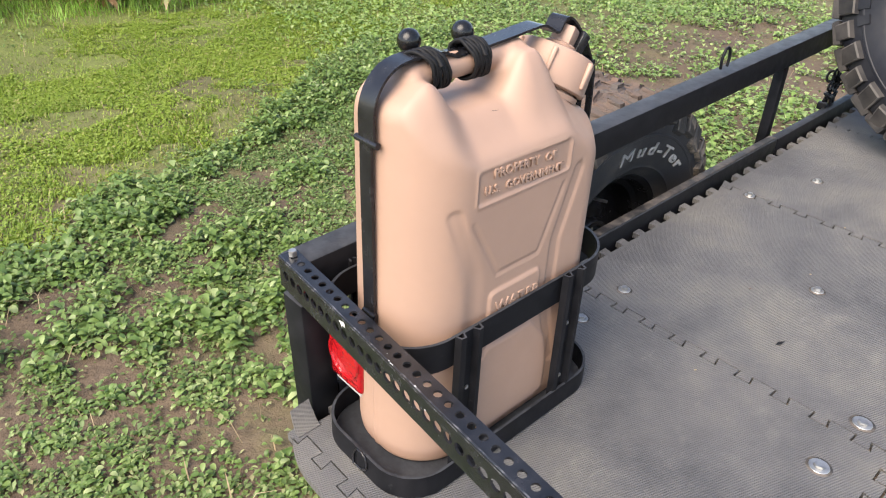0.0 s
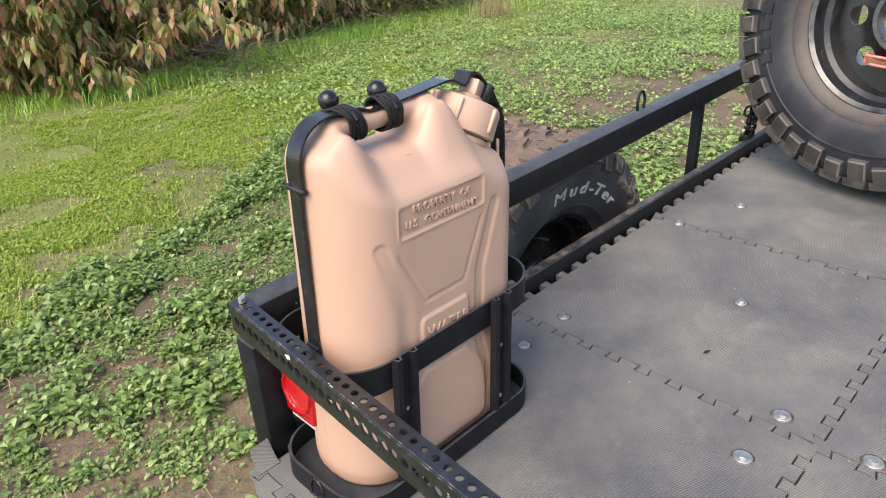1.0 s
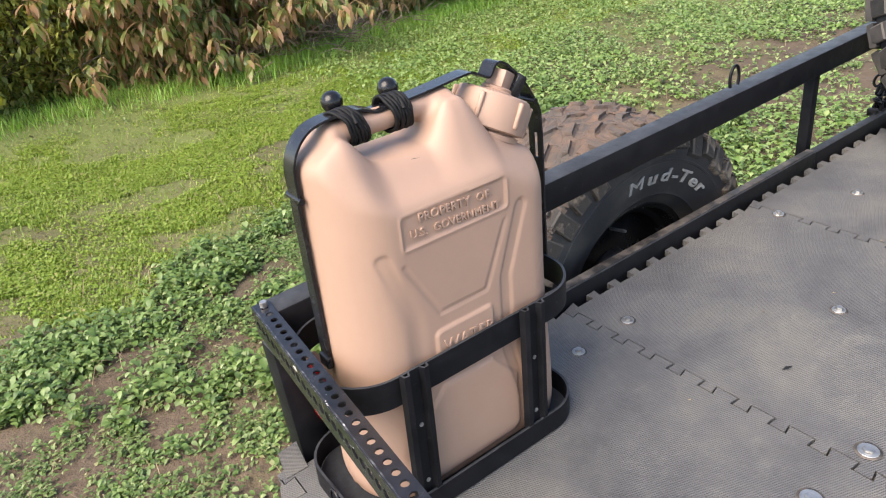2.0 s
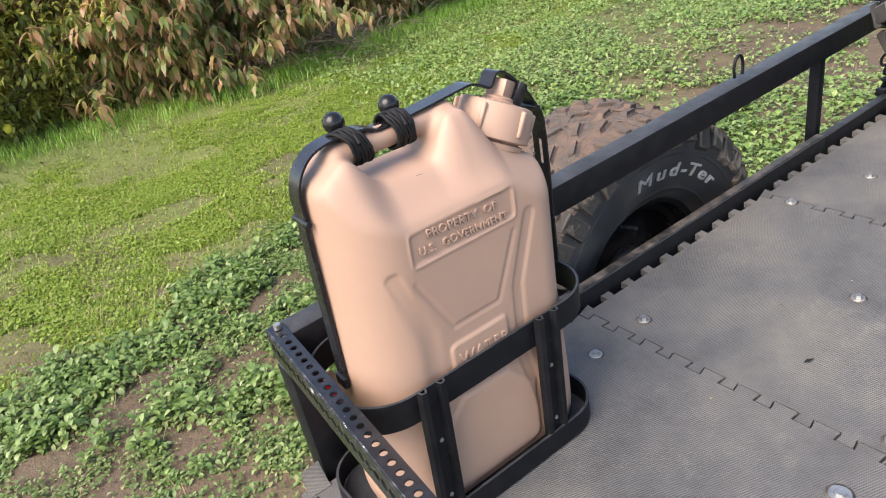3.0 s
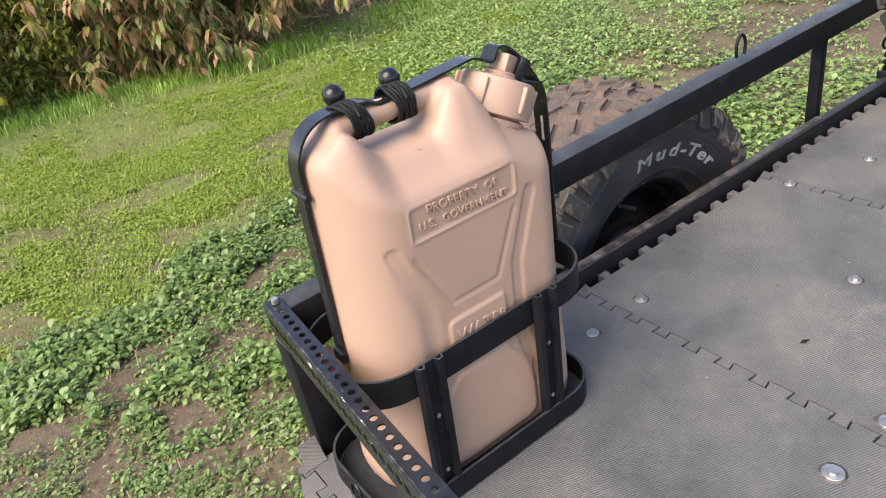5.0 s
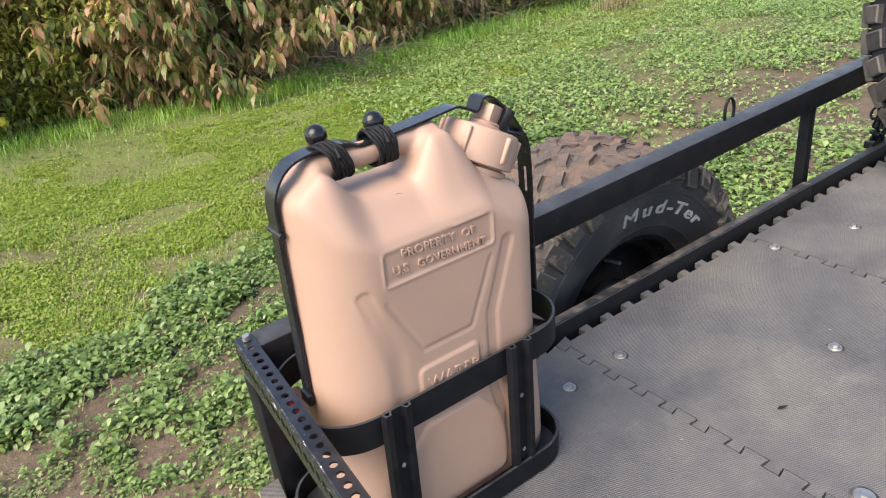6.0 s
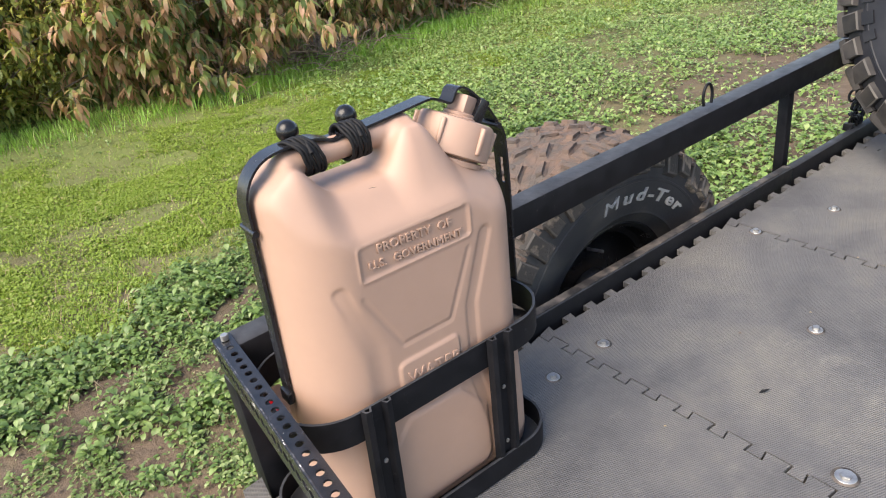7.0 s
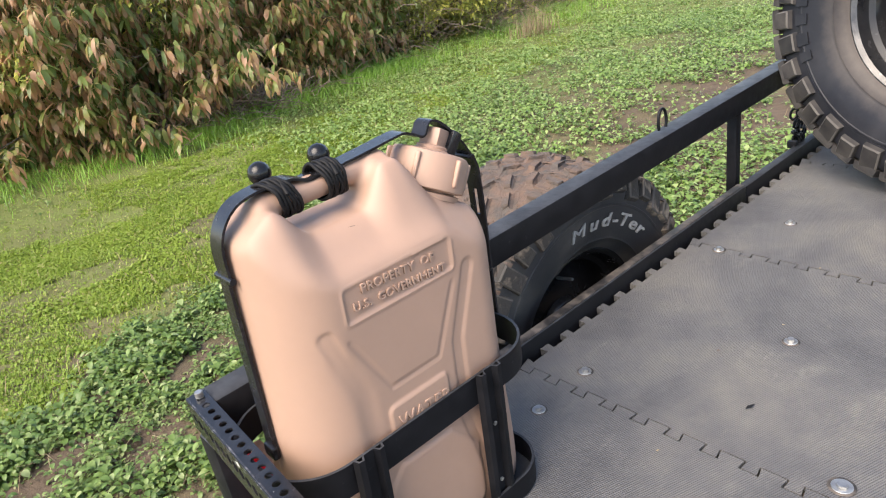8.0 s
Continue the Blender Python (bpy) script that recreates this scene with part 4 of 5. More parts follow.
for k in range(5):
    cx_, cy_ = rr.choice((0.10, 0.262, 0.298, 0.306)) + rr.uniform(-0.006, 0.006), rr.uniform(0.0008, 0.0022)
    vs = []
    for a in range(6):
        r_ = rr.uniform(0.0006, 0.0018)
        vs.append((cx_ + r_ * math.cos(a * 1.047), cy_ + 0.7 * r_ * math.sin(a * 1.047), 0.0012 if cy_ < 0.004 else 0.0006))
    part("paint_chip", mesh_of("paint_chip", vs, [tuple(range(6))], BARE_METAL), bar, "pale chip in the black paint")

# eye ring on the rail
ring_pts = [(-0.020, 1.165 + 0.017 * math.cos(a), 0.299 + 0.030 * math.sin(a)) for a in np.linspace(-0.6, math.pi + 0.6, 14)]
tpart("tie_ring", tube("tie_ring", ring_pts, 0.0036, BLACK, 8), "small dark wire ring welded on the rail")

# tail lamp under the bar beside the post
tail = part("tail_lamp", box("tail_lamp", (0.036, 0.026, 0.064), (0.120, 0.044, 0.180), GASKET, 0.004), trailer, "red tail lamp in a dusty housing", INV)
part("lens", bm_mesh("lens", box_bm((0.045, 0.014, 0.078), (0.119, 0.027, 0.176), 0.006, 3), RED_LENS, 40), tail, "red ribbed lens")
part("lens_ring", revolve("lens_ring", [(0.000, 0.0345), (0.0030, 0.0335), (0.0030, 0.0305), (0.0, 0.0295)], RED_LENS, 40), tail, "", Matrix.Translation((0.083, 0.0138, 0.128)) @ pose(0, 0, 0, 0, 0, -90))
part("clear_window", box("clear_window", (0.050, 0.020, 0.066), (0.112, 0.027, 0.075), CLEAR, 0.002), tail, "pale clear plate-light window")


# ---- wheels ----
def tyre_profile(R, half, rim):
    k = half / 0.15
    pts = [(0.098 * k, rim - 0.004), (0.112 * k, rim + 0.004), (0.122 * k, rim + 0.016), (0.134 * k, rim + 0.030), (0.1365 * k, rim + 0.0315), (0.1365 * k, rim + 0.036), (0.1375 * k, rim + 0.038), (0.148 * k, rim + 0.075),
           (0.150 * k, R - 0.100), (0.1515 * k, R - 0.098), (0.1515 * k, R - 0.094), (0.1495 * k, R - 0.092), (0.146 * k, R - 0.060), (0.136 * k, R - 0.032), (0.118 * k, R - 0.020), (0.06 * k, R - 0.017)]
    return [(s, r) for s, r in pts] + [(-s, r) for s, r in reversed(pts)]


def lug_mesh(name, wide, tall, deep, material, taper=0.82):
    """A tread block: base in the tangential plane, growing along +z."""
    bm = bmesh.new()
    bmesh.ops.create_cube(bm, size=1)
    for v in bm.verts:
        s_ = taper if v.co.z > 0 else 1.0
        v.co = Vector((v.co.x * wide * s_, v.co.y * tall * s_, (v.co.z + 0.5) * deep))
    bmesh.ops.bevel(bm, geom=[e for e in bm.edges if all(v.co.z > deep * 0.9 for v in e.verts)], offset=min(wide, tall) * (0.26 if material == MUD else 0.07), segments=3 if material == MUD else 1, affect="EDGES")
    small = {f.index for f in bm.faces if f.calc_area() < wide * tall * 0.16 and min(v.co.z for v in f.verts) > deep * 0.5}
    me = bm_mesh(name, bm, material)
    me.materials.append(MUD if material == MUD else LUG_EDGE)
    for p in me.polygons:
        p.material_index = 1 if p.index in small else 0
    return me


def lug_places(R, half, count, seed):
    """(matrix, kind) for shoulder, side and centre blocks round the x axis."""
    rr = random.Random(seed)
    out = []
    for k in range(count):
        a = 2 * math.pi * k / count
        for side in (-1, 1):
            aa = a + (math.pi / count if side > 0 else 0)
            long_ = (k % 2 == 0)
            rot = pose(0, 0, 0, -math.degrees(aa), 0, 0)
            base_r = R - 0.024
            out.append((rot @ Matrix.Translation((side * half * 0.70, 0, base_r)) @ pose(0, 0, 0, 0, side * 8, rr.uniform(-6, 6)), "shoulder"))
            out.append((rot @ Matrix.Translation((side * half * (0.90 if long_ else 0.925), 0, R - (0.052 if long_ else 0.045))) @ pose(0, 0, 0, 0, side * 72, 0), "side_long" if long_ else "side_short"))
    n2 = int(count * 0.72)
    for k in range(n2):
        for row in (-1, 0, 1):
            aa = 2 * math.pi * (k + 0.33 * row) / n2
            out.append((pose(0, 0, 0, -math.degrees(aa)) @ Matrix.Translation((row * half * 0.31, 0, R - 0.019)) @ pose(0, 0, 0, rr.uniform(-4, 4), rr.uniform(-4, 4), (24 if row >= 0 else -24) + rr.uniform(-10, 10)), "centre"))
    return out


def lug_kinds(R, half, count, material, taper=0.86):
    arc = 2 * math.pi * R / count
    arc2 = 2 * math.pi * R / int(count * 0.72)
    return {"shoulder": lug_mesh("tread_block", half * 0.56, arc * 0.88, 0.022, material, taper),
            "side_long": lug_mesh("side_block", 0.072, arc * 0.70, 0.019, material, taper),
            "side_short": lug_mesh("side_block", 0.054, arc * 0.66, 0.016, material, taper),
            "centre": lug_mesh("tread_block", half * 0.40, arc2 * 0.98, 0.017, material, taper)}


def rim_parts(parent, rim, half, out_side, holes=8, lip=None, hub=0.0):
    """Steel wheel: barrel with stepped lip, disc with round holes, hub ring. out_side: sign of x of the face."""
    o = out_side
    prof = [(o * half * 0.70, rim + 0.006), (o * half * 0.745, rim + 0.006), (o * half * 0.755, rim + 0.001), (o * half * 0.735, rim - 0.003), (o * half * 0.705, rim - 0.010)]
    part("rim_lip", revolve("rim_lip", prof, lip or RIM_EDGE, 96), parent, "worn rim lip")
    prof = [(o * half * 0.705, rim - 0.009), (o * half * 0.62, rim - 0.014), (o * half * 0.50, rim - 0.020), (o * half * 0.46, rim - 0.034),
            (o * half * 0.20, rim - 0.042), (-o * half * 0.55, rim - 0.030), (-o * half * 0.70, rim + 0.004)]
    part("barrel", revolve("barrel", prof, RIM, 96), parent)
    R0 = rim - 0.041
    hr = 0.026
    loops = [circle(math.cos(2 * math.pi * (k + 0.5) / holes) * R0 * 0.75, math.sin(2 * math.pi * (k + 0.5) / holes) * R0 * 0.75, hr, 20) for k in range(holes)]
    bm = plate_with_holes(circle(0, 0, R0, 64), loops + [circle(0, 0, 0.058 + hub, 40)], 0.004)
    bmesh.ops.triangulate(bm, faces=bm.faces[:])
    for v in bm.verts:
        rr_ = math.hypot(v.co.x, v.co.y)
        v.co.z += 0.028 * math.exp(-((rr_ - 0.072 - hub) / 0.022) ** 2)
    bm.transform(Matrix.Translation((o * half * 0.22, 0, 0)) @ pose(0, 0, 0, 0, 90 * o, 0))
    part("disc", bm_mesh("disc", bm, RIM, 50), parent, "black steel disc with round holes")
    c = o * half * 0.22
    part("hub_ring", revolve("hub_ring", [(c + o * 0.012, 0.078 + hub), (c + o * 0.030, 0.074 + hub), (c + o * 0.034, 0.070 + hub), (c + o * 0.034, 0.058 + hub), (c + o * 0.026, 0.055 + hub), (c, 0.055 + hub)], RIM_EDGE, 64), parent, "bright worn hub ring")


R_T, HALF, RIMR = 0.418, 0.150, 0.207
# road wheel under the rail
wheel = part("wheel", revolve("wheel", [(x_, r_) for x_, r_ in tyre_profile(R_T, HALF, RIMR)], RUBBER, 120, 30), trailer, "muddy black off-road tyre on a black rim", INV @ Matrix.Translation((-0.207, 0.913, -0.162)) @ pose(0, 0, 0, 11, 0, 0))
kinds = lug_kinds(R_T, HALF, 40, LUG)
mud_kinds = lug_kinds(R_T, HALF, 40, MUD, 0.78)
for k_ in ("side_long", "side_short"):
    kinds[k_].materials[0] = PALE_MUD
for m_, kind_ in lug_places(R_T, HALF, 40, 4):
    part("tread_block", (kinds if kind_.startswith("side") else mud_kinds)[kind_], wheel, "", m_)
part("tread_mud", revolve("tread_mud", [(-0.124, R_T - 0.023), (-0.112, R_T - 0.0165), (0.0, R_T - 0.0145), (0.112, R_T - 0.0165), (0.124, R_T - 0.023)], MUD, 96), wheel, "dried mud packed between the tread blocks")
rim_parts(wheel, RIMR, HALF, 1, 0, RIM)
stem_m = tube("valve_stem", [(0.05, 0.02, 0.135), (0.075, 0.02, 0.14), (0.10, 0.02, 0.145)], 0.004, STEEL)
part("valve_stem", stem_m, wheel, "bright valve stem")


def curved_words(words, radius, size, at_deg, x, material, name):
    """Letters set one by one round an arc on a sidewall that faces +x."""
    widths = {"M": 1.0, "u": 0.68, "d": 0.68, "-": 0.42, "T": 0.66, "e": 0.66, "r": 0.5}
    bm = bmesh.new()
    wall = sorted((r_, s_) for s_, r_ in tyre_profile(R_T, HALF, RIMR) if s_ > 0.1)
    wall_r, wall_s = [w_[0] for w_ in wall], [w_[1] for w_ in wall]
    pos = 0.0
    for ch_ in words:
        w = widths.get(ch_, 0.66) * size * 1.78
        me = text_mesh("letter", ch_, size * 1.18, 0.0012, material, 1.0, 0.0 if ch_ == "M" else size * 0.018)
        xs = [v.co.x for v in me.vertices]
        ys = [v.co.y for v in me.vertices]
        cx = (min(xs) + max(xs)) / 2
        i0 = len(bm.verts)
        bm.from_mesh(me)
        bm.verts.ensure_lookup_table()
        ang = at_deg - math.degrees((pos + w / 2) / radius)
        base_y = {"-": 0.0}.get(ch_, 0.0)
        shear = Matrix(((1, 0.22, 0, 0), (0, 1, 0, 0), (0, 0, 1, 0), (0, 0, 0, 1)))
        frame_m = Matrix(((0, 0, 1, x), (1, 0, 0, 0), (0, 1, 0, 0), (0, 0, 0, 1)))
        for v in bm.verts[i0:]:
            q = shear @ Vector(((v.co.x - cx) * 1.62, v.co.y, v.co.z))
            q = pose(0, 0, 0, 0, 0, ang - 90) @ (Vector((0, radius, 0)) + q)
            q.z += float(np.interp(math.hypot(q.x, q.y), wall_r, wall_s)) + 0.0030
            v.co = frame_m @ q
        pos += w + size * 0.06
    return bm_mesh(name, bm, material)


part("raised_letters", curved_words("Mud-Ter", 0.286, 0.036, 103, 0.0, WHITE_LETTER, "raised_letters"), wheel, "raised white letters reading Mud-Ter", pose(0, 0, 0, -11, 0, 0))

# spare wheel standing on the deck, face to the rear
R_S, RIM_S = 0.445, 0.237
spare = thing("spare_wheel", (0.418, 1.790, 0.0), "spare off-road tyre on a black steel rim standing on the deck", "wheel")
SPM = Matrix.Translation((0, 0, 0.452)) @ pose(0, 0, 0, -19.4, -8, -104)
sp_tyre = part("tyre", revolve("tyre", tyre_profile(R_S, HALF, RIM_S), SPARE_RUBBER, 128, 30), spare, "dusty black tyre with chunky side lugs", SPM)
kinds = lug_kinds(R_S, HALF, 38, LUG, 0.93)
for m_, kind_ in lug_places(R_S, HALF, 38, 5):
    part("tread_block", kinds[kind_], sp_tyre, "", m_)
sp_rim = part("rim", revolve("rim", [(HALF * 0.66, RIM_S + 0.004), (HALF * 0.60, RIM_S - 0.008), (HALF * 0.5, RIM_S - 0.020)], RIM, 96), spare, "black steel rim with round holes", SPM)
rim_parts(sp_rim, RIM_S, HALF, 1, 8, None, 0.021)
# raised marks on its sidewall, not readable
for k, (a_, w_) in enumerate(((168, 4.5), (175, 4.2), (183, 5.0), (191, 4.6), (199, 4.8), (207, 4.4), (215, 5.2), (223, 4.0))):
    prof_r = (0.330, 0.362)
    vs, fs = [], []
    for q, (aa, r_) in enumerate(((a_, prof_r[0]), (a_ + w_, prof_r[0]), (a_ + w_, prof_r[1]), (a_, prof_r[1]))):
        for xx in (0.1470, 0.1538):
            vs.append((xx, r_ * math.cos(radians(aa)), r_ * math.sin(radians(aa))))
    bm = bmesh.new()
    for v in vs:
        bm.verts.new(v)
    bm.verts.ensure_lookup_table()
    for f_ in ((1, 3, 5, 7), (0, 1, 3, 2), (2, 3, 5, 4), (4, 5, 7, 6), (6, 7, 1, 0)):
        bm.faces.new([bm.verts[i] for i in f_])
    part("raised_mark", bm_mesh("raised_mark", bm, SPARE_RUBBER), sp_tyre)

# red strap threaded through a wheel hole
strap_th = thing("tie_strap", (0.312, 1.733, 0.350), "red webbing strap threaded through the rim hole", "strap")
for dz in (-0.011, 0.011):
    part("webbing_edge", tube("webbing_edge", [(0, 0.06, dz * 0.3), (0.004, 0.01, dz * 0.5), (0.02, -0.025, dz), (0.09, -0.035, dz - 0.003), (0.17, -0.025, dz - 0.006), (0.21, 0.05, dz - 0.008)], 0.0035, RED_STRAP), strap_th)
part("webbing", ribbon("webbing", [(-0.0235, -0.010), (-0.0245, 0.010)], 0.018, 0.170, 0.002, RUST), strap_th, "faded webbing")

# chain hanging at the rail foot
chain = thing("chain", (-0.008, 1.90, 0.020), "black chain looped at the rail foot", "chain")
link = [(0.017 * math.cos(a), 0.010 * math.sin(a), 0) for a in np.linspace(0, 2 * math.pi, 12)[:-1]]
lm = tube("link", link, 0.0036, BLACK, 8, True)
rr = random.Random(5)
for loop_y, tall in ((-0.030, 0.046), (0.004, 0.036)):
    for k in range(9):
        a = 2 * math.pi * k / 9
        at = Vector((rr.uniform(-0.006, 0.006), loop_y + 0.020 * math.cos(a), 0.012 + tall * (1 + math.sin(a))))
        part("link", lm, chain, "", Matrix.Translation(at) @ pose(0, 0, 0, 0, -90, 0) @ pose(0, 0, 0, 0, 0, math.degrees(a) + 90) @ pose(0, 0, 0, 75 * (k % 2) + rr.uniform(-15, 15)))
part("hook", box("hook", (-0.012, -0.066, 0.0), (0.014, -0.048, 0.022), BLACK, 0.003), chain)

# ---- foam mats ----
TILE, T0X, T0Y, TOOTH = 0.6165, 0.040, -0.057, 0.0092


def wave(length, phase, sign, gap):
    """Jigsaw edge from 0 to length: (along, across) points, ten dovetail teeth."""
    pts = []
    n = 10
    p = length / n
    for k in range(n):
        a = p * k
        for f_, s_ in ((0.02, -1), (0.46, -1), (0.40, 1), (1.04, 1)) if phase == 0 else ((0.02, 1), (0.46, 1), (0.52, -1), (0.92, -1)):
            pts.append((a + p * f_ + p * 0.01, s_ * TOOTH + gap * sign))
    return pts


def shrunk(loop, g):
    """A closed outline moved inwards by g."""
    P = [Vector(p) for p in loop]
    P = [p for k, p in enumerate(P) if (p - P[k - 1]).length > 1e-5]
    area = sum(a.x * c.y - c.x * a.y for a, c in zip(P, P[1:] + P[:1]))
    sign = 1 if area > 0 else -1
    out = []
    for k, p in enumerate(P):
        d0, d1 = (p - P[k - 1]).normalized(), (P[(k + 1) % len(P)] - p).normalized()
        n0, n1 = Vector((-d0.y, d0.x)) * sign, Vector((-d1.y, d1.x)) * sign
        m_ = n0 + n1
        out.append(tuple(p + m_ * (g / max(0.35, 0.5 * m_.dot(m_)))))
    return out


def mat_tile(i, j, x0, y0):
    L = TILE
    bottom = [(x0 + a, y0 + c) for a, c in wave(L, 0, 0, 0)]
    right = [(x0 + L + c, y0 + a) for a, c in wave(L, 0, 0, 0)]
    top = [(x0 + a, y0 + L + c) for a, c in wave(L, 0, 0, 0)][::-1]
    left = [(x0 + c, y0 + a) for a, c in wave(L, 0, 0, 0)][::-1]
    loop = bottom + right[1:] + top[1:] + left[1:-1]
    cx, cy = x0 + L / 2, y0 + L / 2
    bm = plate_with_holes(shrunk([(x - cx, y - cy) for x, y in loop], 0.0016), [], 0.013)
    ob = new("foam_mat", bm_mesh("foam_mat", bm, FOAM))
    rr = random.Random(i * 7 + j)
    ob.matrix_basis = pose(cx, cy, -0.001 + rr.uniform(-0.0006, 0.0006), rr.uniform(-0.05, 0.05), rr.uniform(-0.05, 0.05), 0)
    return tagged(ob, "dusty grey ribbed foam tile with jigsaw edges", "floor mat", "foam tiles on the deck")


for i in range(2):
    for j in range(4):
        mat_tile(i, j, T0X + TILE * i, T0Y + TILE * j)
# border strip along the rear edge, its corner rounded and curling up at the post
edge = [(T0X + a, T0Y + c - 0.0006) for a, c in wave(TILE, 0, 0, 0)] + [(T0X + TILE + a, T0Y + c - 0.0006) for a, c in wave(TILE, 0, 0, 0)]
out = [(1.28, -0.088)] + [(0.140 - 0.106 * math.sin(a), -0.088 + 0.055 * (1 - math.cos(a))) for a in np.linspace(0, math.pi / 2, 10)]
bm = plate_with_holes(edge + out, [], 0.013)
strip = new("mat_border", bm_mesh("mat_border", bm, FOAM))
strip.location.z = -0.0008
tagged(strip, "grey foam border strip with a rounded corner", "floor mat")
bm = bmesh.new()
prev = None
for k in range(9):
    a = k / 8
    xx = 0.060 - 0.026 * a
    zz = 0.001 + 0.030 * a ** 1.6
    row = [bm.verts.new((xx, yy, zz + dz)) for yy, dz in ((-0.060 + 0.006 * a, 0), (-0.022, 0.004 * a), (-0.022, -0.012), (-0.060 + 0.006 * a, -0.012))]
    if prev:
        for q in range(4):
            bm.faces.new((prev[q], prev[(q + 1) % 4], row[(q + 1) % 4], row[q]))
    else:
        bm.faces.new(row)
    prev = row
bm.faces.new(prev[::-1])
flap = new("mat_flap", bm_mesh("mat_flap", bm, FOAM, 40))
tagged(flap, "curled grey foam mat corner by the post", "floor mat")


def deck_bolt(x, y, wide=0.0125, tall=0.006):
    ob = thing("deck_bolt", (x, y, -0.0006), "zinc hex bolt and washer holding the mat", "bolt", "bolts through the deck mats")
    # Flat dark disc stands in for the shaded gap around the washer.
    recess_shade = washer_mesh("recess_shade", wide * 1.22, 0.0009)
    recess_shade.materials[0] = WORN
    part("recess_shade", recess_shade, ob, "flat dark ring for the shade around the washer")
    part("washer", washer_mesh("washer", wide, 0.0016), ob)
    part("bolt_head", bolt_mesh("bolt_head", wide * 0.55, tall), ob, "", pose(0, 0, 0.0014, 0, 0, x * 900))
    return ob


for x, y in ((0.152, 0.479), (0.150, 0.613), (0.116, 1.171), (0.190, 1.376), (0.398, 0.896)):
    deck_bolt(x, y)
for x, y in ((0.595, 0.598), (0.587, 0.465), (0.735, 0.582)):
    deck_bolt(x, y, 0.0150, 0.004)

# ---- holder ----
CX, CY = 0.137, 0.205
holder = thing("can_holder", (CX, CY, 0.0), "black steel jerry can holder with clamping strap", "can holder")
HI = Matrix.Translation((-CX, -CY, 0))


LEAN = Matrix(((1, 0, -0.031, 0.031 * 0.42), (0, 1, 0.064, -0.064 * 0.42), (0, 0, 1, 0), (0, 0, 0, 1)))  # the can stands slightly out of plumb


def hpart(name, me, label="", m=None):
    me.transform(LEAN @ m if m is not None else LEAN)
    return part(name, me, holder, label, HI)


def leaned(v):
    """How far the lean shifts a point at height z."""
    return Vector((-0.031 * (v - 0.42), 0.064 * (v - 0.42), 0))



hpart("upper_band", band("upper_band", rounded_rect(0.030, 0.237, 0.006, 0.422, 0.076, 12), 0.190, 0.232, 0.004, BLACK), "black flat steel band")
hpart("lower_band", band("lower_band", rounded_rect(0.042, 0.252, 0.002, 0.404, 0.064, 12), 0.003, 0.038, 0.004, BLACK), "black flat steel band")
bm = plate_with_holes(rounded_rect(0.045, 0.249, 0.005, 0.401, 0.062, 8), [], 0.003)
bm.transform(Matrix.Translation((0, 0, 0.004)))
hpart("base_plate", bm_mesh("base_plate", bm, BLACK))
HAT = [(-0.0200, 0.000), (-0.0175, 0.0085), (-0.0120, 0.0095), (-0.0075, 0.001), (0.0075, 0.001), (0.0120, 0.0095), (0.0175, 0.0085), (0.0200, 0.000)]
for yc in (0.102, 0.304):
    hpart("upright", band("upright", [(0.2430 + d, yc + a) for a, d in HAT], 0.002, 0.238, 0.003, BLACK, False), "black folded steel upright")
    hpart("upright", band("upright", [(0.026 - d, yc - a) for a, d in HAT], 0.002, 0.238, 0.003, BLACK, False))
    for zz in (0.055, 0.150):
        me = bolt_mesh("rivet", 0.0035, 0.002)
        hpart("rivet", me, "", Matrix.Translation((0.2455, yc + 0.001, zz)) @ pose(0, 0, 0, 0, 90, 0))
hpart("front_stay", box("front_stay", (0.120, 0.4075, 0.004), (0.154, 0.4115, 0.188), BLACK, 0.001))
# clamping strap over the can
left = [(0.0345, 0.225), (0.0335, 0.300), (0.0318, 0.400), (0.0315, 0.462)]
over = [(0.0315, 0.466), (0.0315, 0.500), (0.041, 0.524), (0.060, 0.5405), (0.088, 0.5465), (0.124, 0.5465), (0.140, 0.542), (0.152, 0.5375), (0.168, 0.5385), (0.190, 0.5395),
        (0.240, 0.5435), (0.282, 0.5475), (0.300, 0.5480), (0.314, 0.5425), (0.331, 0.5350), (0.342, 0.5490), (0.354, 0.5490), (0.371, 0.536), (0.394, 0.510), (0.410, 0.485)]
right = [(0.410, 0.485), (0.416, 0.475), (0.420, 0.463), (0.421, 0.448), (0.4220, 0.436), (0.4225, 0.424), (0.4228, 0.412), (0.4235, 0.38), (0.424, 0.31), (0.425, 0.240), (0.4255, 0.205)]
S0, S1 = 0.122, 0.150
hpart("strap_side", ribbon("strap_side", smooth_path(left, 4), S0 + 0.002, S1 - 0.005, 0.0040, STRAP_BLACK), "glossy black steel strap")
hpart("strap_top", ribbon("strap_top", smooth_path(over, 4), S0, S1, 0.0030, STRAP_BLACK), "glossy black bent steel strap")
rp = smooth_path(right, 4)
hpart("strap_side", ribbon("strap_side", rp, S0, S1, 0.0030, STRAP_BLACK, [(18, 27)]), "glossy black slotted steel strap")
hpart("hinge_pin", tube("hinge_pin", [(S0 - 0.006, 0.0315, 0.464), (CX, 0.0315, 0.464), (S1 + 0.006, 0.0315, 0.464)], 0.0042, STRAP_BLACK))
hpart("hinge_pin", tube("hinge_pin", [(S0 - 0.005, 0.407, 0.483), (CX, 0.407, 0.483), (S1 + 0.005, 0.407, 0.483)], 0.0042, STRAP_BLACK))
hpart("strap_clamp", box("strap_clamp", (0.123, 0.028, 0.222), (0.148, 0.038, 0.240), STRAP_BLACK, 0.003))
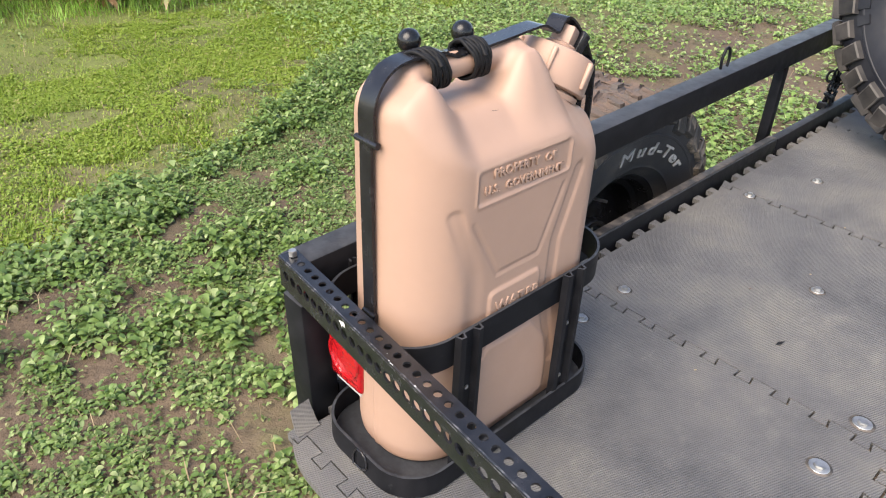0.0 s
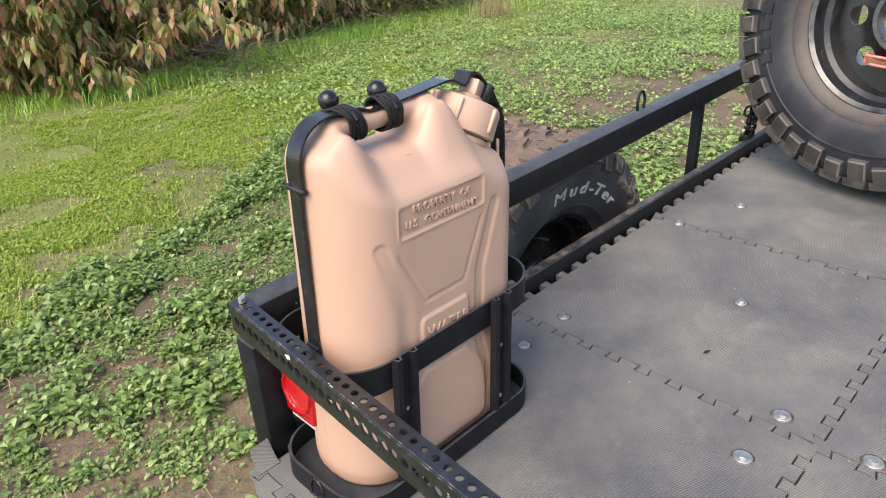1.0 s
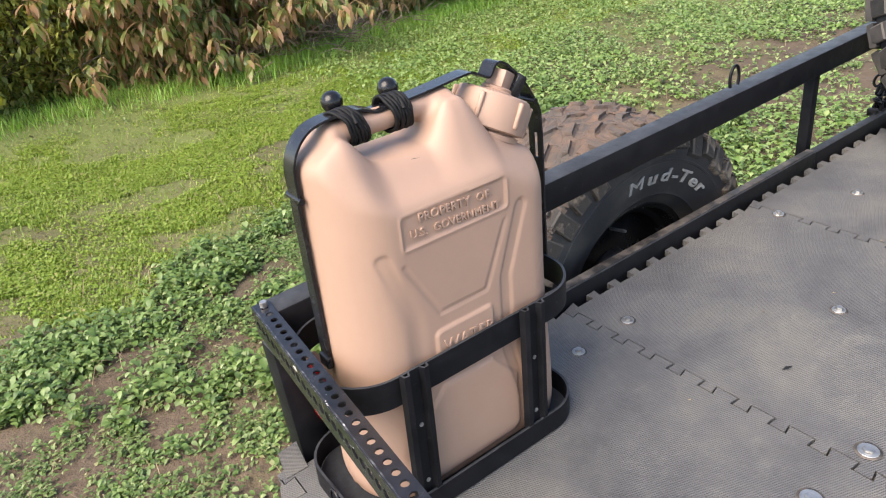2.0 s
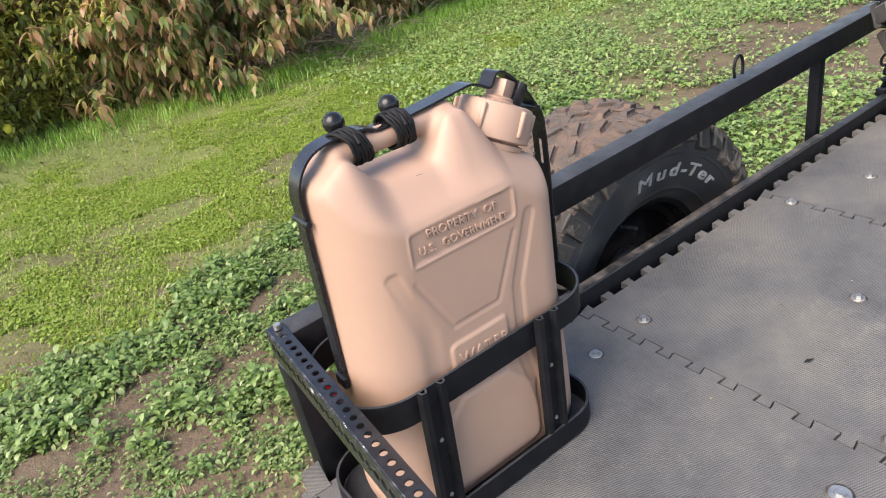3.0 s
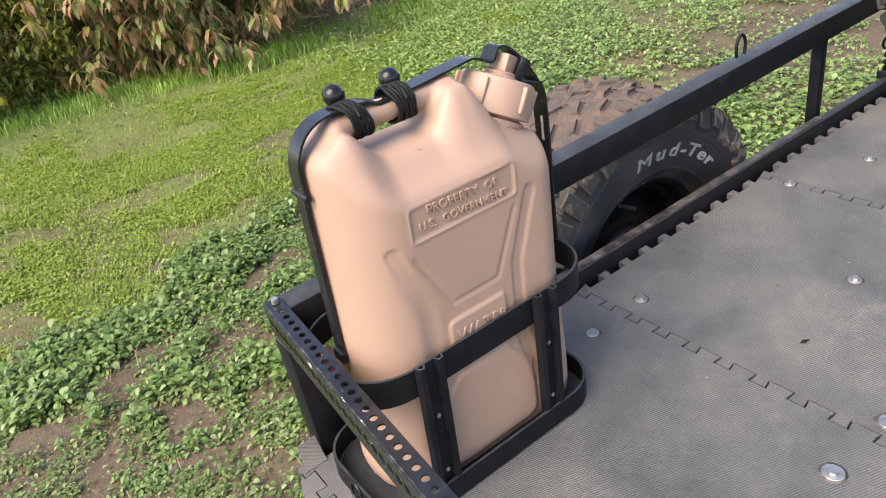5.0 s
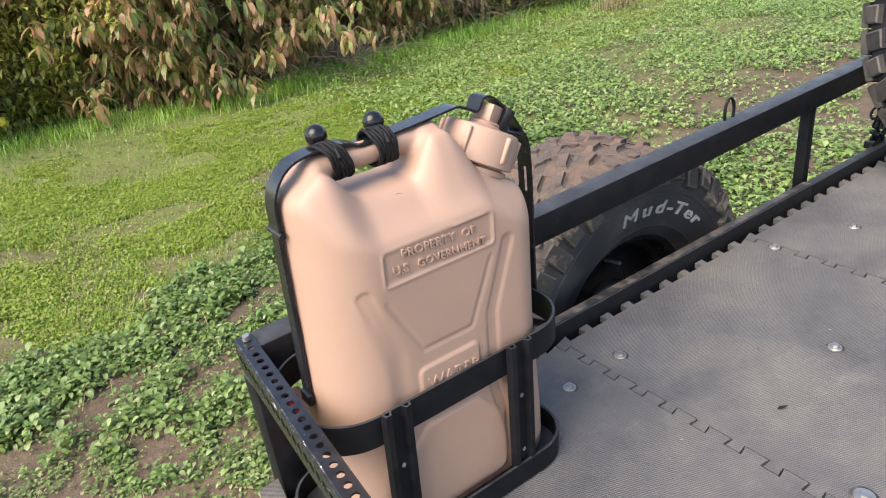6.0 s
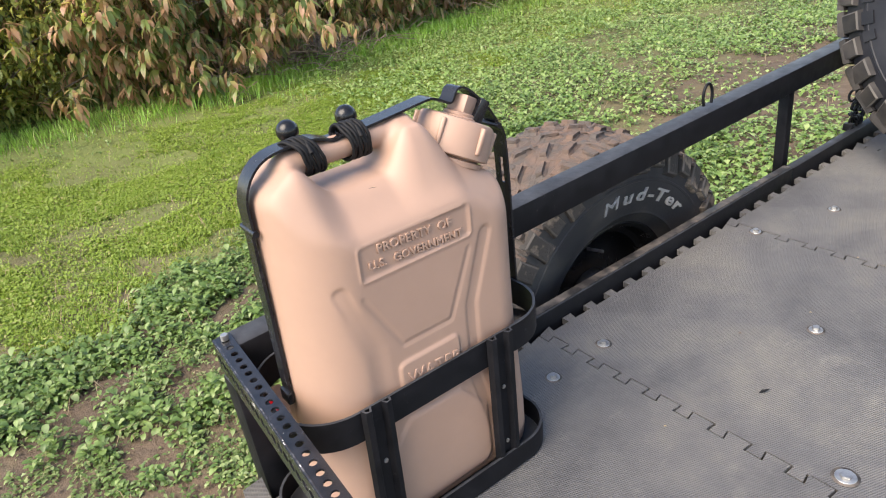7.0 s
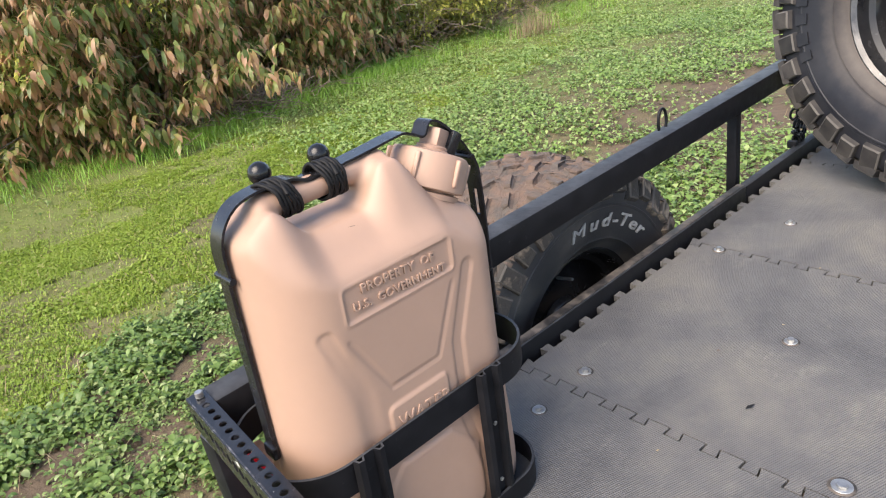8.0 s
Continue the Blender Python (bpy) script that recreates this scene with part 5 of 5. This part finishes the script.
# webbing buckle on the lower band
hpart("buckle", tube("buckle", [(0.140, -0.0015, 0.006), (0.140, -0.0015, 0.040), (0.172, -0.0015, 0.040), (0.172, -0.0015, 0.006)], 0.0018, STRAP_BLACK, 8, True, 2), "thin black wire buckle")
hpart("buckle_tab", box("buckle_tab", (0.147, -0.0008, 0.006), (0.166, 0.0016, 0.040), BLACK, 0.0008))

# ---- jerry can ----
A, B_ = 0.167, 0.0900


def seg_dist(u, z, p, q):
    p, q = np.array(p), np.array(q)
    d = q - p
    h = np.clip(((u - p[0]) * d[0] + (z - p[1]) * d[1]) / (d @ d), 0, 1)
    return np.hypot(u - p[0] - d[0] * h, z - p[1] - d[1] * h)


def box2(u, z, u0, u1, z0, z1, r):
    a, c = np.abs(u - (u0 + u1) / 2) - (u1 - u0) / 2 + r, np.abs(z - (z0 + z1) / 2) - (z1 - z0) / 2 + r
    return np.hypot(np.maximum(a, 0), np.maximum(c, 0)) + np.minimum(np.maximum(a, c), 0) - r


def face_relief(u, z):
    """Depth of the moulded pattern on the broad faces: positive is sunk."""
    d = np.full_like(u, 1.0)
    for s in (-1, 1):
        line = [(0.108 * s, 0.378), (0.076 * s, 0.285), (0.075 * s, 0.215), (0.074 * s, 0.170), (0.098 * s, 0.080)]
        for p, q in zip(line, line[1:]):
            d = np.minimum(d, seg_dist(u, z, p, q))
    crisp = np.maximum(sstep(-0.02, 0.02, u), sstep(0.335, 0.362, z))
    out = (0.0021 + 0.0004 * sstep(-0.02, 0.02, u)) * crisp * (1 - sstep(0.006, 0.0120, d)) + 0.0022 * (1 - crisp) * (1 - sstep(0.002, 0.0200, d))
    g = np.minimum(seg_dist(u, z, (-0.035, 0.279), (0.041, 0.279)), seg_dist(u, z, (0.041, 0.279), (0.079, 0.366)))
    g = np.minimum(g, seg_dist(u, z, (-0.035, 0.279), (-0.082, 0.362)))
    out += 0.0016 * (1 - sstep(0.0012, 0.0042, g))
    inside = box2(u, z, -0.080, 0.085, 0.384, 0.427, 0.005)
    out += 0.0020 * (1 - sstep(-0.0035, 0.0005, inside))
    out -= 0.0010 * (1 - sstep(0.0008, 0.0030, np.abs(inside - 0.001)))
    water = np.maximum(box2(u, z, -0.047, 0.048, 0.185, 0.254, 0.008), (z - 0.254) + 0.3 * (np.abs(u) - 0.045))
    out -= 0.0036 * (1 - sstep(-0.002, 0.0035, water))
    low = np.maximum(box2(u, z, -0.078, 0.088, 0.020, 0.168, 0.02), (np.abs(u) - 0.045) * 0.75 + (z - 0.165) * 0.66)
    out -= 0.0034 * (1 - sstep(-0.003, 0.004, low))
    return out


def can_top(u, v):
    av = np.abs(v)
    roof = 0.483 - 0.046 * sstep(0.034, 0.094, av) - 0.054 * sstep(0.060, 0.178, u)
    hl = 1 - sstep(-0.130, -0.074, u)
    hr = sstep(-0.010, 0.038, u) * (1 - sstep(0.050, 0.098, u))
    crown_l = 0.531 - 0.030 * sstep(0.106, 0.172, -u) - 0.074 * sstep(0.038, 0.092, av)
    crown_r = 0.529 - 0.086 * sstep(0.032, 0.088, av)
    return roof + hl * np.maximum(crown_l - roof, 0) + hr * np.maximum(crown_r - roof, 0)


NECK_AX = np.array([0.0, math.sin(radians(30)), math.cos(radians(30))])
NECK_AT = np.array([0.0, 0.120, 0.460])


def smax(a, c, k):
    h = np.clip(0.5 + 0.5 * (a - c) / k, 0, 1)
    return c * (1 - h) + a * h + k * h * (1 - h)


def smin(a, c, k):
    return -smax(-a, -c, k)


def can_shape(v, u, z):
    RP = 0.080 - 0.032 * (u > 0)
    foot = 0.010 * (u > 0) * (1 - sstep(0.05, 0.26, z))
    qa, qb = np.abs(u - 0.001) - (A + foot - RP), np.abs(v) - (B_ - RP)
    plan = np.hypot(np.maximum(qa, 0), np.maximum(qb, 0)) + np.minimum(np.maximum(qa, qb), 0) - RP
    plan = plan + 0.003 * (1 - sstep(0.0, 0.03, z))
    front = sstep(0.72, 0.92, np.abs(v) / B_)
    plan = plan + face_relief(u + 0.005, z) * front
    # parting seam round the narrow ends
    plan = plan - 0.0018 * np.exp(-(v / 0.003) ** 2)
    d = smax(plan, (z - can_top(u, v)) * 0.72, 0.014)
    d = smax(d, 0.001 - z, 0.012)
    # grip
    h = np.clip((u + 0.112) / 0.160, 0, 1)
    grip = np.hypot(np.hypot(u + 0.112 - 0.160 * h, (v) * 0.92), z - (0.5205 + 0.0 * h)) - 0.0150
    d = smin(d, grip, 0.014)
    # neck
    w = np.stack([v - NECK_AT[0], u - NECK_AT[1], z - NECK_AT[2]], -1)
    ax_ = w @ NECK_AX
    rad_ = np.linalg.norm(w - ax_[..., None] * NECK_AX, axis=-1)
    neck = np.maximum(rad_ - 0.0435, np.abs(ax_) - 0.030)
    return smin(d, neck, 0.006)


can = thing("jerry_can", (CX, CY, 0.004), "tan plastic military water can with screw cap", "jerry can")
P, Q = surface(can_shape, (-0.095, -0.182, -0.002), (0.095, 0.190, 0.552), 0.0029)
lift = P[:, 2] + 0.004 - 0.42
P[:, 0] -= 0.031 * lift
P[:, 1] += 0.064 * lift
part("body", array_mesh("body", P, Q, np.full(len(Q), 4), TAN, smooth=True), can)
LET_LEAN = pose(0, 0, 0, -3.65, -1.8, 0) @ Matrix(((0, 0, 1, 0), (1, 0, 0, 0), (0, 1, 0, 0), (0, 0, 0, 1)))
for words, size, u, z, d in (("PROPERTY  OF", 0.0160, -0.004, 0.4150, 0.0890), ("U.S.  GOVERNMENT", 0.0150, -0.003, 0.3960, 0.0890), ("WATER", 0.0240, 0.000, 0.2270, 0.0938)):
    part("embossed_letters", text_mesh("embossed_letters", words, size, 0.0011, TAN, 1.06), can, "raised tan letters", Matrix.Translation(Vector((d, u, z)) + leaned(z)) @ LET_LEAN)

# cap with grip lugs and a square bung
cap_m = Matrix.Translation(Vector((0, NECK_AT[1], NECK_AT[2])) + leaned(NECK_AT[2])) @ pose(0, 0, 0, -30, 0, 0)
prof = [(0.001, 0.0485), (0.0020, 0.0545), (0.0035, 0.0560), (0.044, 0.0535), (0.0495, 0.0500), (0.0510, 0.0450), (0.0500, 0.030), (0.0500, 0.0)]
TO_Z = pose(0, 0, 0, 0, -90, 0)
me = revolve("cap", prof, TAN, 72, 40)
me.transform(TO_Z)
cap = part("cap", me, can, "tan screw cap with grip lugs", cap_m)
for k in range(6):
    a = 2 * math.pi * (k + 0.05) / 6
    m_ = pose(0, 0, 0, 0, 0, math.degrees(a))
    bm = box_bm((0.051, -0.0034, 0.010), (0.0592, 0.0034, 0.046), 0.0022)
    part("lug", bm_mesh("lug", bm, TAN, 50), cap, "", m_)
me = revolve("collar", [(-0.010, 0.044), (-0.009, 0.0500), (-0.002, 0.0500), (-0.001, 0.044)], TAN, 64, 40)
me.transform(TO_Z)
part("collar", me, cap)
me = revolve("bung_ring", [(0.0495, 0.024), (0.053, 0.0245), (0.055, 0.021), (0.058, 0.0215), (0.060, 0.018), (0.060, 0.0)], TAN, 40, 40)
me.transform(TO_Z)
part("bung_ring", me, cap)
part("bung", bm_mesh("bung", box_bm((-0.014, -0.014, 0.058), (0.014, 0.014, 0.083), 0.002), TAN, 40), cap, "square tan bung on the cap", pose(0, 0.0, 0, 0, 0, 20))
pad = hpart("strap_pad", bm_mesh("strap_pad", box_bm((-0.015, -0.008, -0.022), (0.018, 0.009, 0.020), 0.002), STRAP_BLACK, 40), "black rubber pad under the strap", Matrix.Translation((CX, 0.374, 0.509)) @ pose(0, 0, 0, -38, 0, 0))


# ---- ball ties on the handle ----
def ball_tie(y, turns, slant, ball, label, seed):
    rr = random.Random(seed)
    ob = thing("ball_tie", (CX, y, 0.524), label, "bungee tie", "bungee ties on the can handle")
    bm = bmesh.new()
    bmesh.ops.create_uvsphere(bm, u_segments=28, v_segments=18, radius=0.0140)
    part("ball", bm_mesh("ball", bm, BALL, 180), ob, "smooth black ball", Matrix.Translation(ball))
    bm = bmesh.new()
    bmesh.ops.create_cone(bm, cap_ends=True, segments=16, radius1=0.0065, radius2=0.009, depth=0.010)
    part("ball_neck", bm_mesh("ball_neck", bm, BALL, 40), ob, "", Matrix.Translation(Vector(ball) + Vector((0.004, 0.002, -0.016))))
    for k in range(turns):
        off = (k - (turns - 1) / 2) * 0.0043
        pts = []
        for a in np.linspace(0, 2 * math.pi, 17)[:-1]:
            e = 0.0012 * rr.uniform(-1, 1)
            ca, sa = math.cos(a), math.sin(a)
            rx, rz = 0.0200 + e, 0.0215 + e
            # squarer where it lies on the flat strap
            pts.append((rx * ca * (1.0 if sa < 0.3 else 1.05), off + slant * sa * -0.010 + slant * ca * 0.012 + e, 0.003 + rz * sa * (1.15 if sa > 0 else 1.0)))
        part("cord_turn", tube("cord_turn", pts, 0.0023, CORD, 8, True, 4), ob, "black elastic cord")
    b0 = Vector(ball)
    part("cord_end", tube("cord_end", [b0 + Vector((0.004, 0.002, -0.012)), b0 + Vector((0.012, 0.006, -0.018)), Vector((0.010, 0.004, 0.030)), Vector((0.022, 0.004, 0.012))], 0.0029, CORD), ob)
    return ob


ball_tie(0.118, 6, 0.6, (-0.034, 0.004, 0.029), "black ball bungee wound askew round the tan can handle", 1)
ball_tie(0.186, 7, 0.25, (-0.028, 0.014, 0.027), "black ball bungee wound tightly round the tan can handle", 2)

# ---- litter ----
rr = random.Random(12)


def litter(name, x, y, z, L, w, material, label, turn):
    vs = [(-L / 2, 0, 0), (-L * 0.1, w / 2, w * 0.3), (L / 2, 0, w * 0.2), (-L * 0.1, -w / 2, w * 0.25), (-L * 0.1, 0, 0)]
    ob = new(name, mesh_of(name, vs, [(0, 4, 1), (4, 2, 1), (0, 3, 4), (3, 2, 4)], material))
    ob.matrix_basis = pose(x, y, z, 0, 0, turn)
    return tagged(ob, label, "litter")


litter("dead_leaf", 0.425, 0.685, 0.0005, 0.022, 0.007, CORD, "small curled dark leaf on the mat", 70)
litter("grit", 0.31, 0.80, 0.0005, 0.008, 0.006, BARK, "dark crumb of soil on the mat", 10)
litter("twig_bit", 0.196, 0.172, 0.4840, 0.012, 0.002, BARK, "tiny dry twig lying on the tan can", 60)
for k in range(7):
    litter("pale_crumb", rr.uniform(0.3, 0.75), rr.uniform(0.5, 1.5), 0.0006, 0.006, 0.004, DRY, "pale crumb of straw on the mat", rr.uniform(0, 180))
